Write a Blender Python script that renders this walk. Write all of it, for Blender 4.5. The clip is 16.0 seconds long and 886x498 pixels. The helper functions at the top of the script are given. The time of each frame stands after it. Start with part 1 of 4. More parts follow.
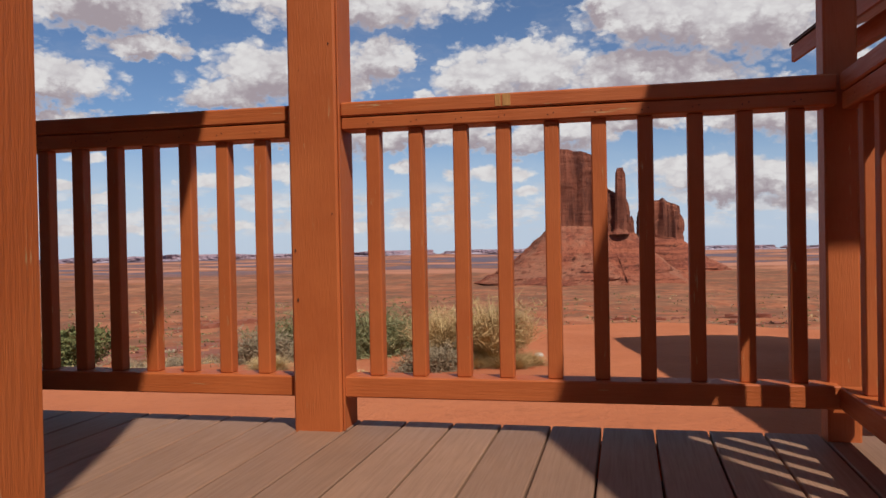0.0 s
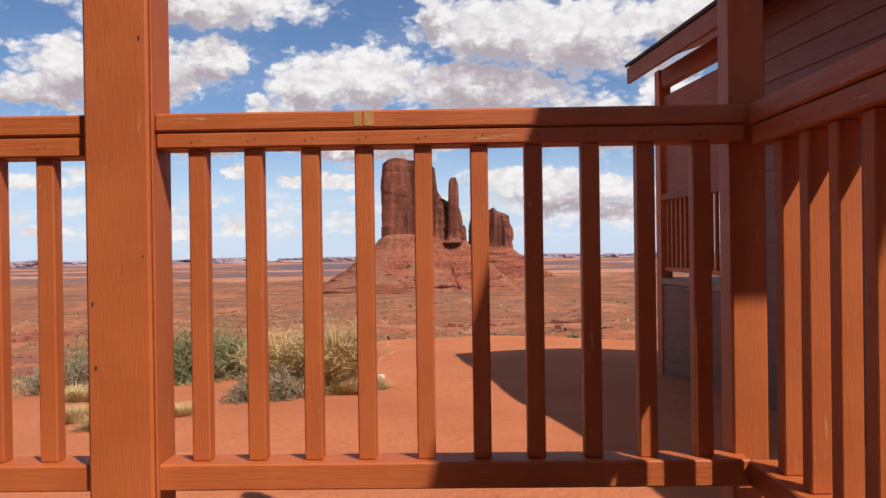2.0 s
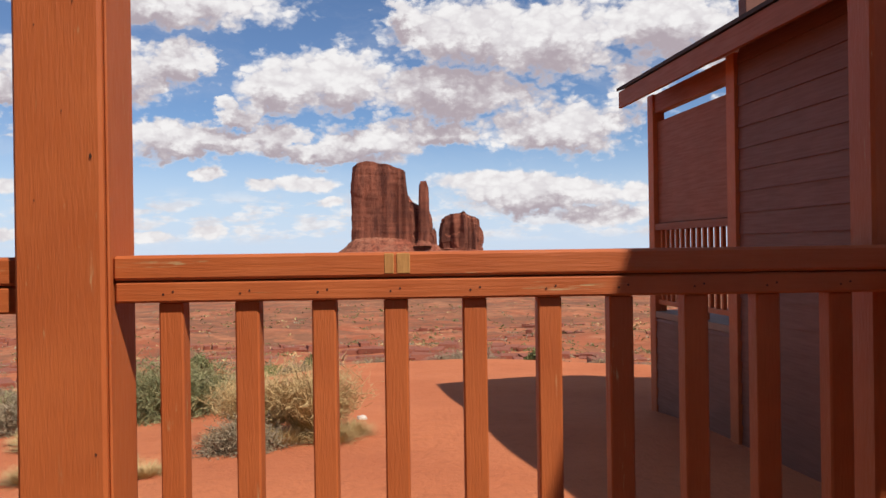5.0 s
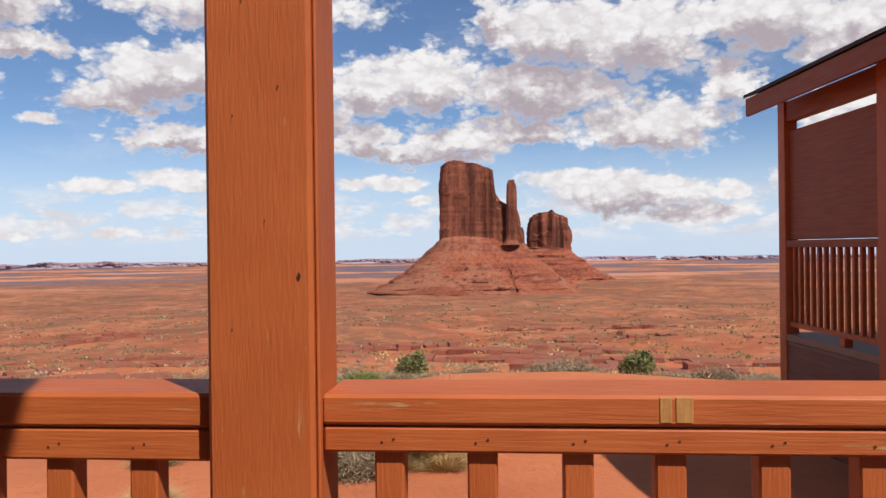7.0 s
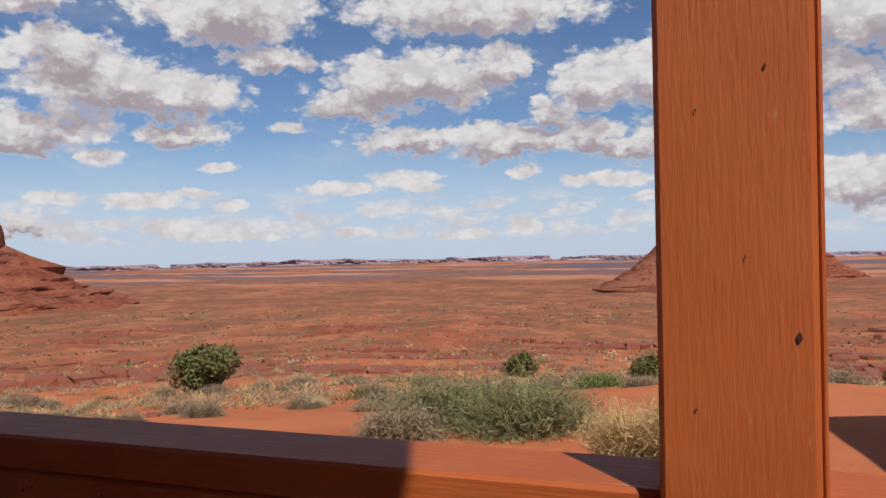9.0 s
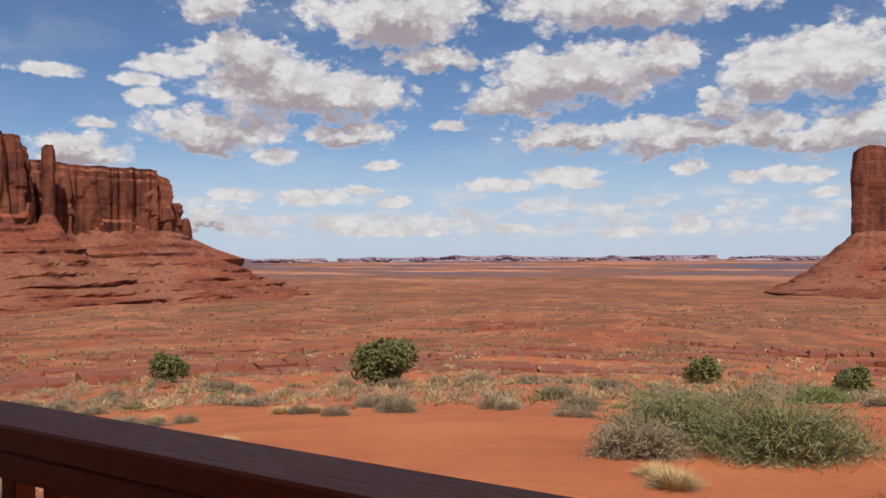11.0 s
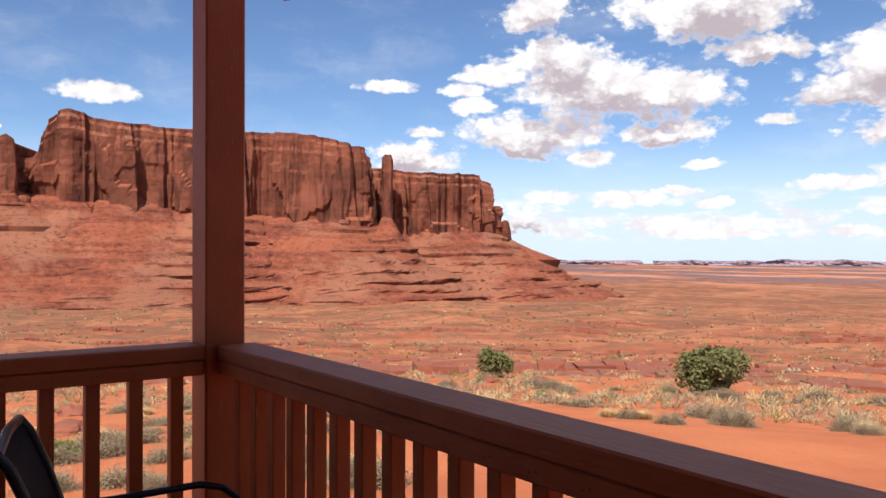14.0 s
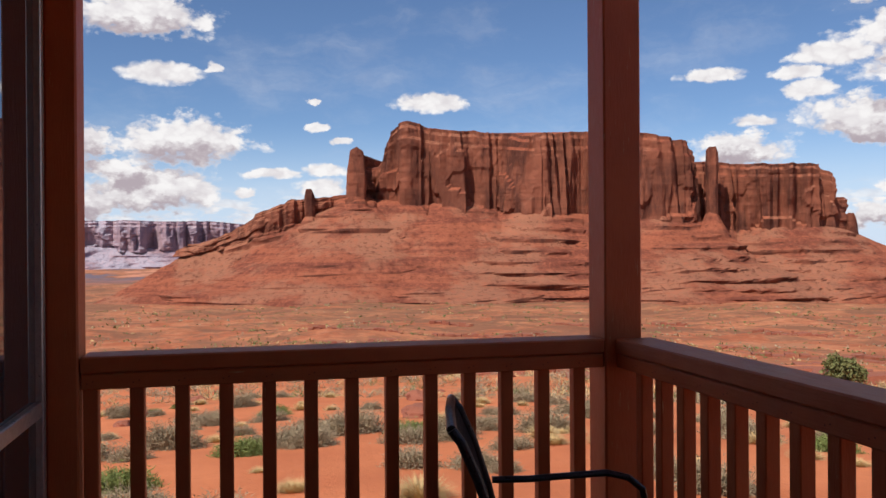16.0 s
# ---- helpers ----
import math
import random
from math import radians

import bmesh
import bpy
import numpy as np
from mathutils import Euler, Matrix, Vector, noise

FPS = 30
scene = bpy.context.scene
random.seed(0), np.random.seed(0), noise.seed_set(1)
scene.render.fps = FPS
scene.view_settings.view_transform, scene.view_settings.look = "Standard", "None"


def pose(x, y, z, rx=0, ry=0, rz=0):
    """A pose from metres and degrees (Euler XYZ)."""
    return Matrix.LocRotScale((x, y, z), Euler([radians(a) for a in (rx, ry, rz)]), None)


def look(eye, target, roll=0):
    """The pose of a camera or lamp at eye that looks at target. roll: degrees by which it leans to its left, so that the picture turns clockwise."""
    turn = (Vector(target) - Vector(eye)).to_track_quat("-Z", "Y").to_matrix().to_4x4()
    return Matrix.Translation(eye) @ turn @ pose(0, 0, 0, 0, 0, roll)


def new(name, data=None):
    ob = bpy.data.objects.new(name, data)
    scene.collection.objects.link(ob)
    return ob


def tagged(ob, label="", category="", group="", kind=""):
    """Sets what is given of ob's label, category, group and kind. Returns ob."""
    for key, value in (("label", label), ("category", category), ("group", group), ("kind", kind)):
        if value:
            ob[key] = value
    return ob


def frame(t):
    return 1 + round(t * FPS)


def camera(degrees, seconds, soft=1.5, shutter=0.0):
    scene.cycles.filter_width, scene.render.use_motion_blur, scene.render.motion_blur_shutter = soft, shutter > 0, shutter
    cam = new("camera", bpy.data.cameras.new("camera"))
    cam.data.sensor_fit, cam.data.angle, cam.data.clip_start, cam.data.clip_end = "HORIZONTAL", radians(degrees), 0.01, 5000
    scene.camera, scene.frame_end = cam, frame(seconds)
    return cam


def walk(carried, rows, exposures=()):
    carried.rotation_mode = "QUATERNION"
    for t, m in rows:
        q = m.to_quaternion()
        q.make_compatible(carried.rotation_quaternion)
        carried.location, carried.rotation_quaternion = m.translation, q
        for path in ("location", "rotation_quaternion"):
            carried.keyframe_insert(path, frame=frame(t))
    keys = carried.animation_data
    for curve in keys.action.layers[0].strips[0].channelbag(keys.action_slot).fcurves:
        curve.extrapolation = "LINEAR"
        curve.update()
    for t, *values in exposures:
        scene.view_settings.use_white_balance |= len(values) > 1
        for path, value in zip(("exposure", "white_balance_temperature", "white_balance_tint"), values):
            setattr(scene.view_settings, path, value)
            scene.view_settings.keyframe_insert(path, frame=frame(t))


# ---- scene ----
cam = camera(57.4, 16.0)
PATH = [
    (0, (0.92, -2.31, 0.574), (0.481, -0.359, 0.552), -1.1),
    (0.5, (0.898, -2.188, 0.602), (0.61, -0.209, 0.583), -1.0),
    (1, (0.871, -2.09, 0.62), (0.693, -0.098, 0.608), -0.9),
    (1.5, (0.841, -1.989, 0.638), (0.745, 0.009, 0.626), -0.9),
    (2, (0.797, -1.883, 0.677), (0.761, 0.117, 0.667), -0.8),
    (2.5, (0.774, -1.803, 0.74), (0.782, 0.197, 0.733), -0.9),
    (3, (0.764, -1.737, 0.784), (0.802, 0.263, 0.781), -1.1),
    (5.5, (0.569, -1.315, 1.067), (0.602, 0.685, 1.064), -0.7),
    (6, (0.495, -1.241, 1.126), (0.486, 0.758, 1.123), -0.7),
    (6.5, (0.427, -1.174, 1.182), (0.344, 0.825, 1.179), -0.6),
    (7, (0.359, -1.108, 1.209), (0.181, 0.884, 1.206), -0.7),
    (7.5, (0.284, -1.034, 1.221), (-0.001, 0.946, 1.217), -0.7),
    (8, (0.208, -0.965, 1.241), (-0.204, 0.992, 1.238), -0.9),
    (8.5, (0.119, -0.905, 1.255), (-0.453, 1.012, 1.251), -0.8),
    (9, (0.016, -0.853, 1.265), (-0.697, 1.016, 1.262), -1.1),
    (11.5, (-1.289, -0.741, 1.321), (-2.44, 0.895, 1.316), 0.0),
    (12, (-1.366, -0.701, 1.305), (-2.623, 0.855, 1.303), 0.2),
    (12.5, (-1.428, -0.70, 1.305), (-2.795, 0.76, 1.305), 0.1),
    (13, (-1.487, -0.775, 1.315), (-2.945, 0.594, 1.314), 0.3),
    (13.5, (-1.455, -0.869, 1.326), (-2.995, 0.407, 1.327), 0.2),
    (14, (-1.475, -0.952, 1.326), (-3.095, 0.222, 1.326), 0.1),
    (14.5, (-1.544, -1.005, 1.316), (-3.253, 0.033, 1.315), 0.1),
    (15, (-1.571, -1.066, 1.317), (-3.368, -0.187, 1.314), -0.1),
    (15.5, (-1.593, -1.124, 1.318), (-3.47, -0.433, 1.315), -0.1),
    (16, (-1.548, -1.207, 1.32), (-3.493, -0.737, 1.317), -0.4),
]
walk(cam, [(t, look(eye, target, roll)) for t, eye, target, roll in PATH],
     exposures=[(0, -0.12), (0.5, -0.2), (1, -0.15), (1.5, 0.08), (2.5, 0.25), (5.5, 0.2), (7, 0.2), (8, 0.1), (9, -0.1), (11.5, -0.1), (12.5, 0.0), (13.5, 0.4), (14.5, 0.6), (15.5, 0.5), (16, 0.25)])

# ---- light ----
SUN = Vector((-0.56, 0.65, -1.0)).normalized()
sun_data = bpy.data.lights.new("sun", "SUN")
sun_data.energy, sun_data.angle, sun_data.color = 4.2, radians(0.55), (1.0, 0.95, 0.87)
sun = new("sun", sun_data)
sun.matrix_world = look((0, 0, 0), SUN)


class Nodes:
    """Short hand for building node trees."""

    def __init__(self, tree):
        self.tree = tree
        tree.nodes.clear()

    def add(self, kind, **sets):
        n = self.tree.nodes.new(kind)
        for k, v in sets.items():
            if k == "operation":
                n.operation = v
            elif k == "blend":
                n.blend_type = v
        return n

    def put(self, socket, value):
        if hasattr(value, "is_output"):
            self.tree.links.new(value, socket)
        elif value is not None:
            socket.default_value = value

    def math(self, op, a, b=None, c=None, clamp=False):
        n = self.add("ShaderNodeMath", operation=op)
        n.use_clamp = clamp
        for i, v in enumerate((a, b, c)):
            self.put(n.inputs[i], v)
        return n.outputs[0]

    def vec(self, op, a, b=None):
        n = self.add("ShaderNodeVectorMath", operation=op)
        self.put(n.inputs[0], a)
        self.put(n.inputs[1], b)
        return n.outputs["Value"] if op in ("LENGTH", "DOT_PRODUCT") else n.outputs["Vector"]

    def ramp(self, x, lo, hi, a=0.0, b=1.0):
        n = self.add("ShaderNodeMapRange")
        n.interpolation_type = "SMOOTHSTEP"
        for i, v in enumerate((x, lo, hi, a, b)):
            self.put(n.inputs[i], v)
        return n.outputs[0]

    def noise(self, vector, scale, detail=4.0, rough=0.55, color=False):
        n = self.add("ShaderNodeTexNoise")
        self.put(n.inputs["Vector"], vector)
        n.inputs["Scale"].default_value = scale
        n.inputs["Detail"].default_value = detail
        n.inputs["Roughness"].default_value = rough
        return n.outputs["Color"] if color else n.outputs[0]

    def mix(self, f, a, b, blend="MIX"):
        n = self.add("ShaderNodeMixRGB", blend=blend)
        self.put(n.inputs[0], f)
        self.put(n.inputs[1], a if hasattr(a, "is_output") else (*a, 1))
        self.put(n.inputs[2], b if hasattr(b, "is_output") else (*b, 1))
        return n.outputs[0]


# clouds: bearing to the left of north, height, half width, half height (degrees)
CLOUDS_EAST = [(-3.0, 14.8, 5.9, 2.4), (-8.9, 14.2, 5.4, 2.58), (-16.6, 14.7, 6.0, 2.12), (-1.7, 11.0, 6.7, 1.8), (6.2, 11.8, 4.3, 2.18), (3.9, 7.5, 4.3, 1.44), (-0.9, 8.1, 3.5, 1.12), (-9.2, 8.3, 5.8, 1.78), (6.7, 3.3, 1.0, 0.36), (-8.0, 3.6, 7.0, 1.35), (-14.6, 3.7, 1.5, 0.78), (-14.7, 10.9, 1.9, 1.75), (-12.7, 2.2, 3.5, 0.71), (-4.8, 4.7, 5.1, 0.72), (-22.0, 13.6, 4.4, 2.24), (-22.6, 8.6, 4.4, 1.86), (8.7, 4.6, 2.3, 0.55), (7.1, 6.8, 3.5, 0.87), (1.4, 15.9, 2.0, 1.0), (-20.5, 3.9, 3.3, 0.94)]
CLOUDS_NORTH = [(35.6, 15.9, 6.8, 1.74), (45.9, 12.9, 3.9, 1.52), (42.9, 11.0, 6.2, 1.85), (47.6, 8.1, 4.9, 1.43), (39.0, 10.6, 4.8, 1.44), (38.3, 8.1, 2.6, 0.84), (32.6, 13.3, 3.1, 0.86), (18.7, 16.3, 9.4, 1.6), (22.4, 11.8, 7.1, 2.0), (16.8, 12.6, 2.2, 1.44), (27.2, 9.9, 3.5, 1.11), (23.3, 7.6, 4.7, 0.88), (16.1, 7.6, 5.5, 1.36), (10.6, 7.6, 2.7, 1.42), (13.3, 9.2, 1.9, 0.87), (9.8, 11.4, 3.7, 1.96), (43.5, 6.3, 1.5, 0.55), (36.3, 5.8, 1.1, 0.35), (31.4, 8.5, 1.2, 0.35)]
CLOUDS_LOW = [(46.3, 3.7, 1.7, 0.51), (41.6, 3.5, 2.6, 0.64), (35.7, 3.2, 1.3, 0.31), (38.0, 4.0, 1.4, 0.34), (27.9, 4.3, 2.6, 0.52), (23.7, 5.0, 2.4, 0.64), (22.2, 4.3, 1.7, 0.44), (15.1, 5.2, 1.2, 0.52), (11.4, 4.6, 1.3, 0.47), (8.0, 4.5, 1.7, 0.47), (39.5, 1.6, 2.0, 0.76), (35.9, 1.1, 4.9, 0.43), (27.4, 1.2, 1.8, 0.48), (19.4, 0.9, 2.4, 0.44), (15.2, 1.4, 1.2, 0.56), (48.3, 2.2, 1.3, 0.57)]
CLOUDS_WEST = [(47.3, 16.0, 2.7, 1.27), (50.6, 12.1, 2.3, 0.71), (52.5, 11.1, 1.8, 0.43), (51.9, 10.0, 1.6, 0.62), (58.0, 11.3, 2.2, 0.45), (55.3, 8.1, 1.6, 0.35), (56.2, 6.3, 3.2, 0.99), (48.4, 1.9, 1.9, 0.95), (77.1, 10.2, 2.6, 0.76)]
CLOUDS_SOUTH = [(96.8, 15.3, 4.6, 1.2), (95.5, 11.7, 2.7, 0.72), (92.0, 12.2, 0.6, 0.35), (85.8, 10.2, 0.6, 0.2), (99.7, 7.1, 1.4, 1.18), (94.0, 7.3, 4.7, 1.45), (96.1, 3.9, 4.8, 1.51), (98.2, 5.3, 2.9, 0.82), (99.9, 3.2, 1.8, 1.32), (88.2, 5.2, 1.8, 0.35), (84.7, 5.5, 1.6, 0.44), (84.7, 4.2, 1.6, 0.71), (89.9, 3.9, 0.8, 0.35), (85.2, 8.5, 0.9, 0.28), (83.5, 7.6, 0.7, 0.28)]

world = bpy.data.worlds.new("sky")
scene.world = world
world.use_nodes = True
W = Nodes(world.node_tree)
sky = W.add("ShaderNodeTexSky")
sky.sky_type, sky.sun_disc = "NISHITA", False
sky.sun_elevation = math.asin(-SUN.z)
sky.sun_rotation = math.atan2(-SUN.x, -SUN.y)
sky.altitude, sky.air_density, sky.dust_density, sky.ozone_density = 1700, 1.0, 0.3, 2.0
way = W.add("ShaderNodeTexCoord").outputs["Generated"]
sep = W.add("ShaderNodeSeparateXYZ")
W.put(sep.inputs[0], way)
bearing = W.math("DEGREES", W.math("ARCTAN2", W.math("MULTIPLY", sep.outputs[0], -1.0), sep.outputs[1]))
height = W.math("DEGREES", W.math("ARCSINE", sep.outputs[2]))
flat = W.add("ShaderNodeCombineXYZ")
W.put(flat.inputs[0], bearing)
W.put(flat.inputs[1], height)
stretched = W.vec("MULTIPLY", flat.outputs[0], (1.0, 1.5, 1.0))
warp = W.vec("MULTIPLY", W.vec("SUBTRACT", W.noise(stretched, 0.24, 6.0, 0.58, True), (0.5, 0.5, 0.5)), (5.5, 2.6, 0.0))
billow = W.vec("MULTIPLY", W.vec("SUBTRACT", W.noise(stretched, 0.8, 5.0, 0.62, True), (0.5, 0.5, 0.5)), (3.4, 2.0, 0.0))
spot_large = W.vec("ADD", flat.outputs[0], W.vec("ADD", warp, billow))
spot_small = W.vec("ADD", flat.outputs[0], W.vec("MULTIPLY", W.vec("ADD", warp, billow), (0.45, 0.3, 0.0)))


def cells(vector, scale):
    n = W.add("ShaderNodeTexVoronoi")
    W.put(n.inputs["Vector"], vector)
    n.inputs["Scale"].default_value = scale
    return n.outputs["Distance"]


def reach(spot, a, e, w, h):
    """Distance from the middle of an oval cloud, 1 on its rim."""
    n = W.add("ShaderNodeVectorMath", operation="MULTIPLY_ADD")
    W.put(n.inputs[0], spot)
    n.inputs[1].default_value = (1 / w, 1 / h, 0)
    n.inputs[2].default_value = (-a / w, -e / h, 0)
    return W.vec("LENGTH", n.outputs["Vector"])


knobs = W.vec("ADD", stretched, W.vec("MULTIPLY", billow, (0.5, 0.6, 0.0)))
knob_large, knob_small = cells(knobs, 0.7), cells(knobs, 1.9)
lumps = W.math("ADD", W.math("MULTIPLY", knob_large, 0.42), W.math("MULTIPLY", knob_small, 0.26))
edge = under = None
for a, e, w, h in CLOUDS_EAST + CLOUDS_NORTH + CLOUDS_LOW + CLOUDS_WEST + CLOUDS_SOUTH:
    spot = spot_large if h > 0.8 else spot_small
    d = reach(spot, a, e, w * 1.08, h * 1.12)
    edge = d if edge is None else W.math("SMOOTH_MIN", edge, d, 0.15)
    if h > 0.8:
        u = reach(spot, a, e - 0.95 * h, w * 0.95, h * 0.85)
        under = u if under is None else W.math("SMOOTH_MIN", under, u, 0.2)
edge = W.math("ADD", edge, W.math("SUBTRACT", lumps, 0.27))
placed = W.ramp(edge, 1.17, 0.74)
# the same broken cumulus overhead and behind, and small ones low over the horizon
tall = W.add("ShaderNodeCombineXYZ")
W.put(tall.inputs[0], W.math("DIVIDE", sep.outputs[0], W.math("ADD", W.math("ABSOLUTE", sep.outputs[2]), 0.12)))
W.put(tall.inputs[1], W.math("DIVIDE", sep.outputs[1], W.math("ADD", W.math("ABSOLUTE", sep.outputs[2]), 0.12)))
broken = W.ramp(W.noise(tall.outputs[0], 1.7, 7.0, 0.6), 0.53, 0.62)
high = W.math("MULTIPLY", broken, W.ramp(height, 18.0, 24.0))
behind = W.math("MULTIPLY", broken, W.ramp(W.math("ABSOLUTE", W.math("SUBTRACT", bearing, 35.0)), 72.0, 85.0))
low_noise = W.noise(W.vec("MULTIPLY", flat.outputs[0], (0.5, 1.6, 1.0)), 0.55, 6.0, 0.6)
low = W.math("MULTIPLY", W.ramp(low_noise, 0.44, 0.58), W.math("MULTIPLY", W.ramp(height, 4.6, 2.6), W.ramp(height, 0.2, 1.2)))
low = W.math("MULTIPLY", low, 0.8)
wisp_noise = W.noise(W.vec("MULTIPLY", W.vec("ADD", flat.outputs[0], warp), (0.5, 1.3, 1.0)), 0.16, 6.0, 0.65)
wisp = W.math("MULTIPLY", W.ramp(wisp_noise, 0.45, 0.8), 0.22)
sheet = W.ramp(height, 9.0, 0.0, 0.0, 0.85)
cover = W.math("MAXIMUM", W.math("MAXIMUM", placed, high), W.math("MAXIMUM", low, behind))
cover = W.math("MAXIMUM", cover, wisp)
puff = W.noise(W.vec("ADD", flat.outputs[0], warp), 0.42, 5.0, 0.6)
soft_under = W.math("ADD", under, W.math("ADD", W.math("MULTIPLY", W.math("SUBTRACT", puff, 0.5), 1.6), W.math("MULTIPLY", W.math("SUBTRACT", lumps, 0.27), -0.9)))
shade = W.math("MULTIPLY", W.ramp(soft_under, 1.12, 0.25), placed)
cloud = W.mix(W.ramp(lumps, 0.15, 0.6), (0.79, 0.775, 0.775), (0.62, 0.59, 0.61))
cloud = W.mix(shade, cloud, (0.39, 0.335, 0.37))
blue = W.mix(1.0, sky.outputs[0], (0.066, 0.074, 0.086), "MULTIPLY")
back = W.add("ShaderNodeBackground")
blue = W.mix(sheet, blue, (0.52, 0.62, 0.78))
W.put(back.inputs[0], W.mix(cover, blue, cloud))
back.inputs[1].default_value = 1.0
W.put(W.add("ShaderNodeOutputWorld").inputs[0], back.outputs[0])


# ---- materials ----
def material(name, base, second, rough=0.7, scale=6.0, stretch=(1, 1, 1), bump=0.3, fine=60.0, chips=0.0, chip=(0.5, 0.3, 0.14),
             vary=0.0, metal=0.0, world_space=False, depth=0.004, spec=0.4, streak=0.45):
    """Two-scale paint, wood or earth: broad stains, fine grain, relief, and worn spots."""
    m = bpy.data.materials.new(name)
    m.use_nodes = True
    N = Nodes(m.node_tree)
    where = N.add("ShaderNodeNewGeometry").outputs["Position"] if world_space else N.add("ShaderNodeTexCoord").outputs["Object"]
    info = N.add("ShaderNodeObjectInfo").outputs["Random"]
    shift = N.add("ShaderNodeCombineXYZ")
    N.put(shift.inputs[2], N.math("MULTIPLY", info, 40.0))
    N.put(shift.inputs[0], N.math("MULTIPLY", info, 17.0))
    if not world_space:
        where = N.vec("ADD", where, shift.outputs[0])
    grain = N.vec("MULTIPLY", where, stretch)
    broad = N.noise(where, scale, 5.0, 0.6)
    thin = N.noise(grain, fine, 4.0, 0.6)
    col = N.mix(N.ramp(broad, 0.3, 0.7), base, second)
    col = N.mix(N.ramp(thin, 0.35, 0.75, 0.0, streak), col, tuple(0.62 * c for c in base))
    if vary:
        col = N.mix(N.math("MULTIPLY", info, vary), col, tuple(0.55 * c for c in second))
    if chips:
        worn = N.math("MULTIPLY", N.ramp(N.noise(grain, fine * 0.35, 6.0, 0.7), 0.70 - chips, 0.76 - chips), N.ramp(broad, 0.48, 0.62))
        col = N.mix(worn, col, chip)
    b = N.add("ShaderNodeBsdfPrincipled")
    N.put(b.inputs["Base Color"], col)
    N.put(b.inputs["Roughness"], N.ramp(thin, 0.2, 0.8, rough - 0.1, min(1.0, rough + 0.1)))
    b.inputs["Metallic"].default_value = metal
    b.inputs["Specular IOR Level"].default_value = spec
    if bump:
        k = N.add("ShaderNodeBump")
        k.inputs["Strength"].default_value = bump
        k.inputs["Distance"].default_value = depth
        N.put(k.inputs["Height"], N.math("ADD", thin, N.math("MULTIPLY", broad, 0.6)))
        N.put(b.inputs["Normal"], k.outputs[0])
    N.put(N.add("ShaderNodeOutputMaterial").inputs[0], b.outputs[0])
    return m


PAINT, PAINT2 = (0.50, 0.125, 0.033), (0.43, 0.098, 0.024)
paint_x = material("painted_wood_lengthwise", PAINT, PAINT2, 0.55, 5.0, (0.06, 1, 1), 0.4, 150.0, 0.085, streak=0.13)
paint_y = material("painted_wood_crosswise", PAINT, PAINT2, 0.55, 5.0, (1, 0.06, 1), 0.4, 150.0, 0.085, streak=0.13)
paint_z = material("painted_wood_upright", PAINT, PAINT2, 0.55, 4.0, (1, 1, 0.10), 0.4, 240.0, 0.085, streak=0.13)
knot_wood = material("dark_knot", (0.12, 0.035, 0.015), (0.05, 0.02, 0.01), 0.8, 40.0, (1, 1, 1), 0.5, 200.0)
bare_wood = material("bare_wood", (0.55, 0.27, 0.08), (0.45, 0.2, 0.06), 0.7, 30.0, (1, 1, 0.1), 0.4, 120.0)
deck_wood = material("deck_plank", (0.36, 0.20, 0.125), (0.30, 0.165, 0.105), 0.62, 3.0, (1, 0.04, 1), 0.35, 120.0, 0.0, vary=0.35)
siding = material("painted_siding", (0.20, 0.064, 0.036), (0.17, 0.054, 0.030), 0.6, 2.0, (1, 0.05, 1), 0.3, 60.0, vary=0.2)
panel_mat = material("painted_plywood", (0.30, 0.076, 0.028), (0.25, 0.064, 0.022), 0.6, 2.0, (1, 0.05, 1), 0.3, 50.0)
shingle = material("asphalt_shingle", (0.07, 0.05, 0.045), (0.05, 0.04, 0.035), 0.9, 3.0, (1, 1, 1), 0.6, 80.0)
frame_grey = material("aluminium_frame", (0.5, 0.47, 0.43), (0.45, 0.42, 0.39), 0.35, 4.0, (1, 1, 1), 0.05, 50.0, metal=0.6)
dark_room = material("dim_interior", (0.05, 0.04, 0.04), (0.04, 0.03, 0.03), 0.9)
chair_metal = material("black_metal", (0.02, 0.021, 0.024), (0.015, 0.016, 0.018), 0.32, 10.0, (1, 1, 1), 0.1, 150.0, metal=0.3, spec=0.6)
chair_mesh = material("black_sling", (0.02, 0.02, 0.022), (0.03, 0.03, 0.032), 0.7, 10.0, (1, 1, 1), 0.5, 500.0)
stone_white = material("pale_stone", (0.7, 0.62, 0.55), (0.6, 0.5, 0.42), 0.8, 30.0)
stone_red = material("red_sandstone", (0.34, 0.11, 0.06), (0.27, 0.085, 0.05), 0.85, 3.0, (1, 1, 3), 0.6, 25.0, depth=0.03, vary=0.4)


def foliage(name, base, second):
    m = bpy.data.materials.new(name)
    m.use_nodes = True
    N = Nodes(m.node_tree)
    isle = N.add("ShaderNodeNewGeometry").outputs["Random Per Island"]
    info = N.add("ShaderNodeObjectInfo").outputs["Random"]
    col = N.mix(isle, base, second)
    col = N.mix(N.math("MULTIPLY", info, 0.3), col, tuple(0.6 * c for c in base))
    b = N.add("ShaderNodeBsdfPrincipled")
    N.put(b.inputs["Base Color"], col)
    b.inputs["Roughness"].default_value = 0.75
    b.inputs["Specular IOR Level"].default_value = 0.2
    N.put(N.add("ShaderNodeOutputMaterial").inputs[0], b.outputs[0])
    return m


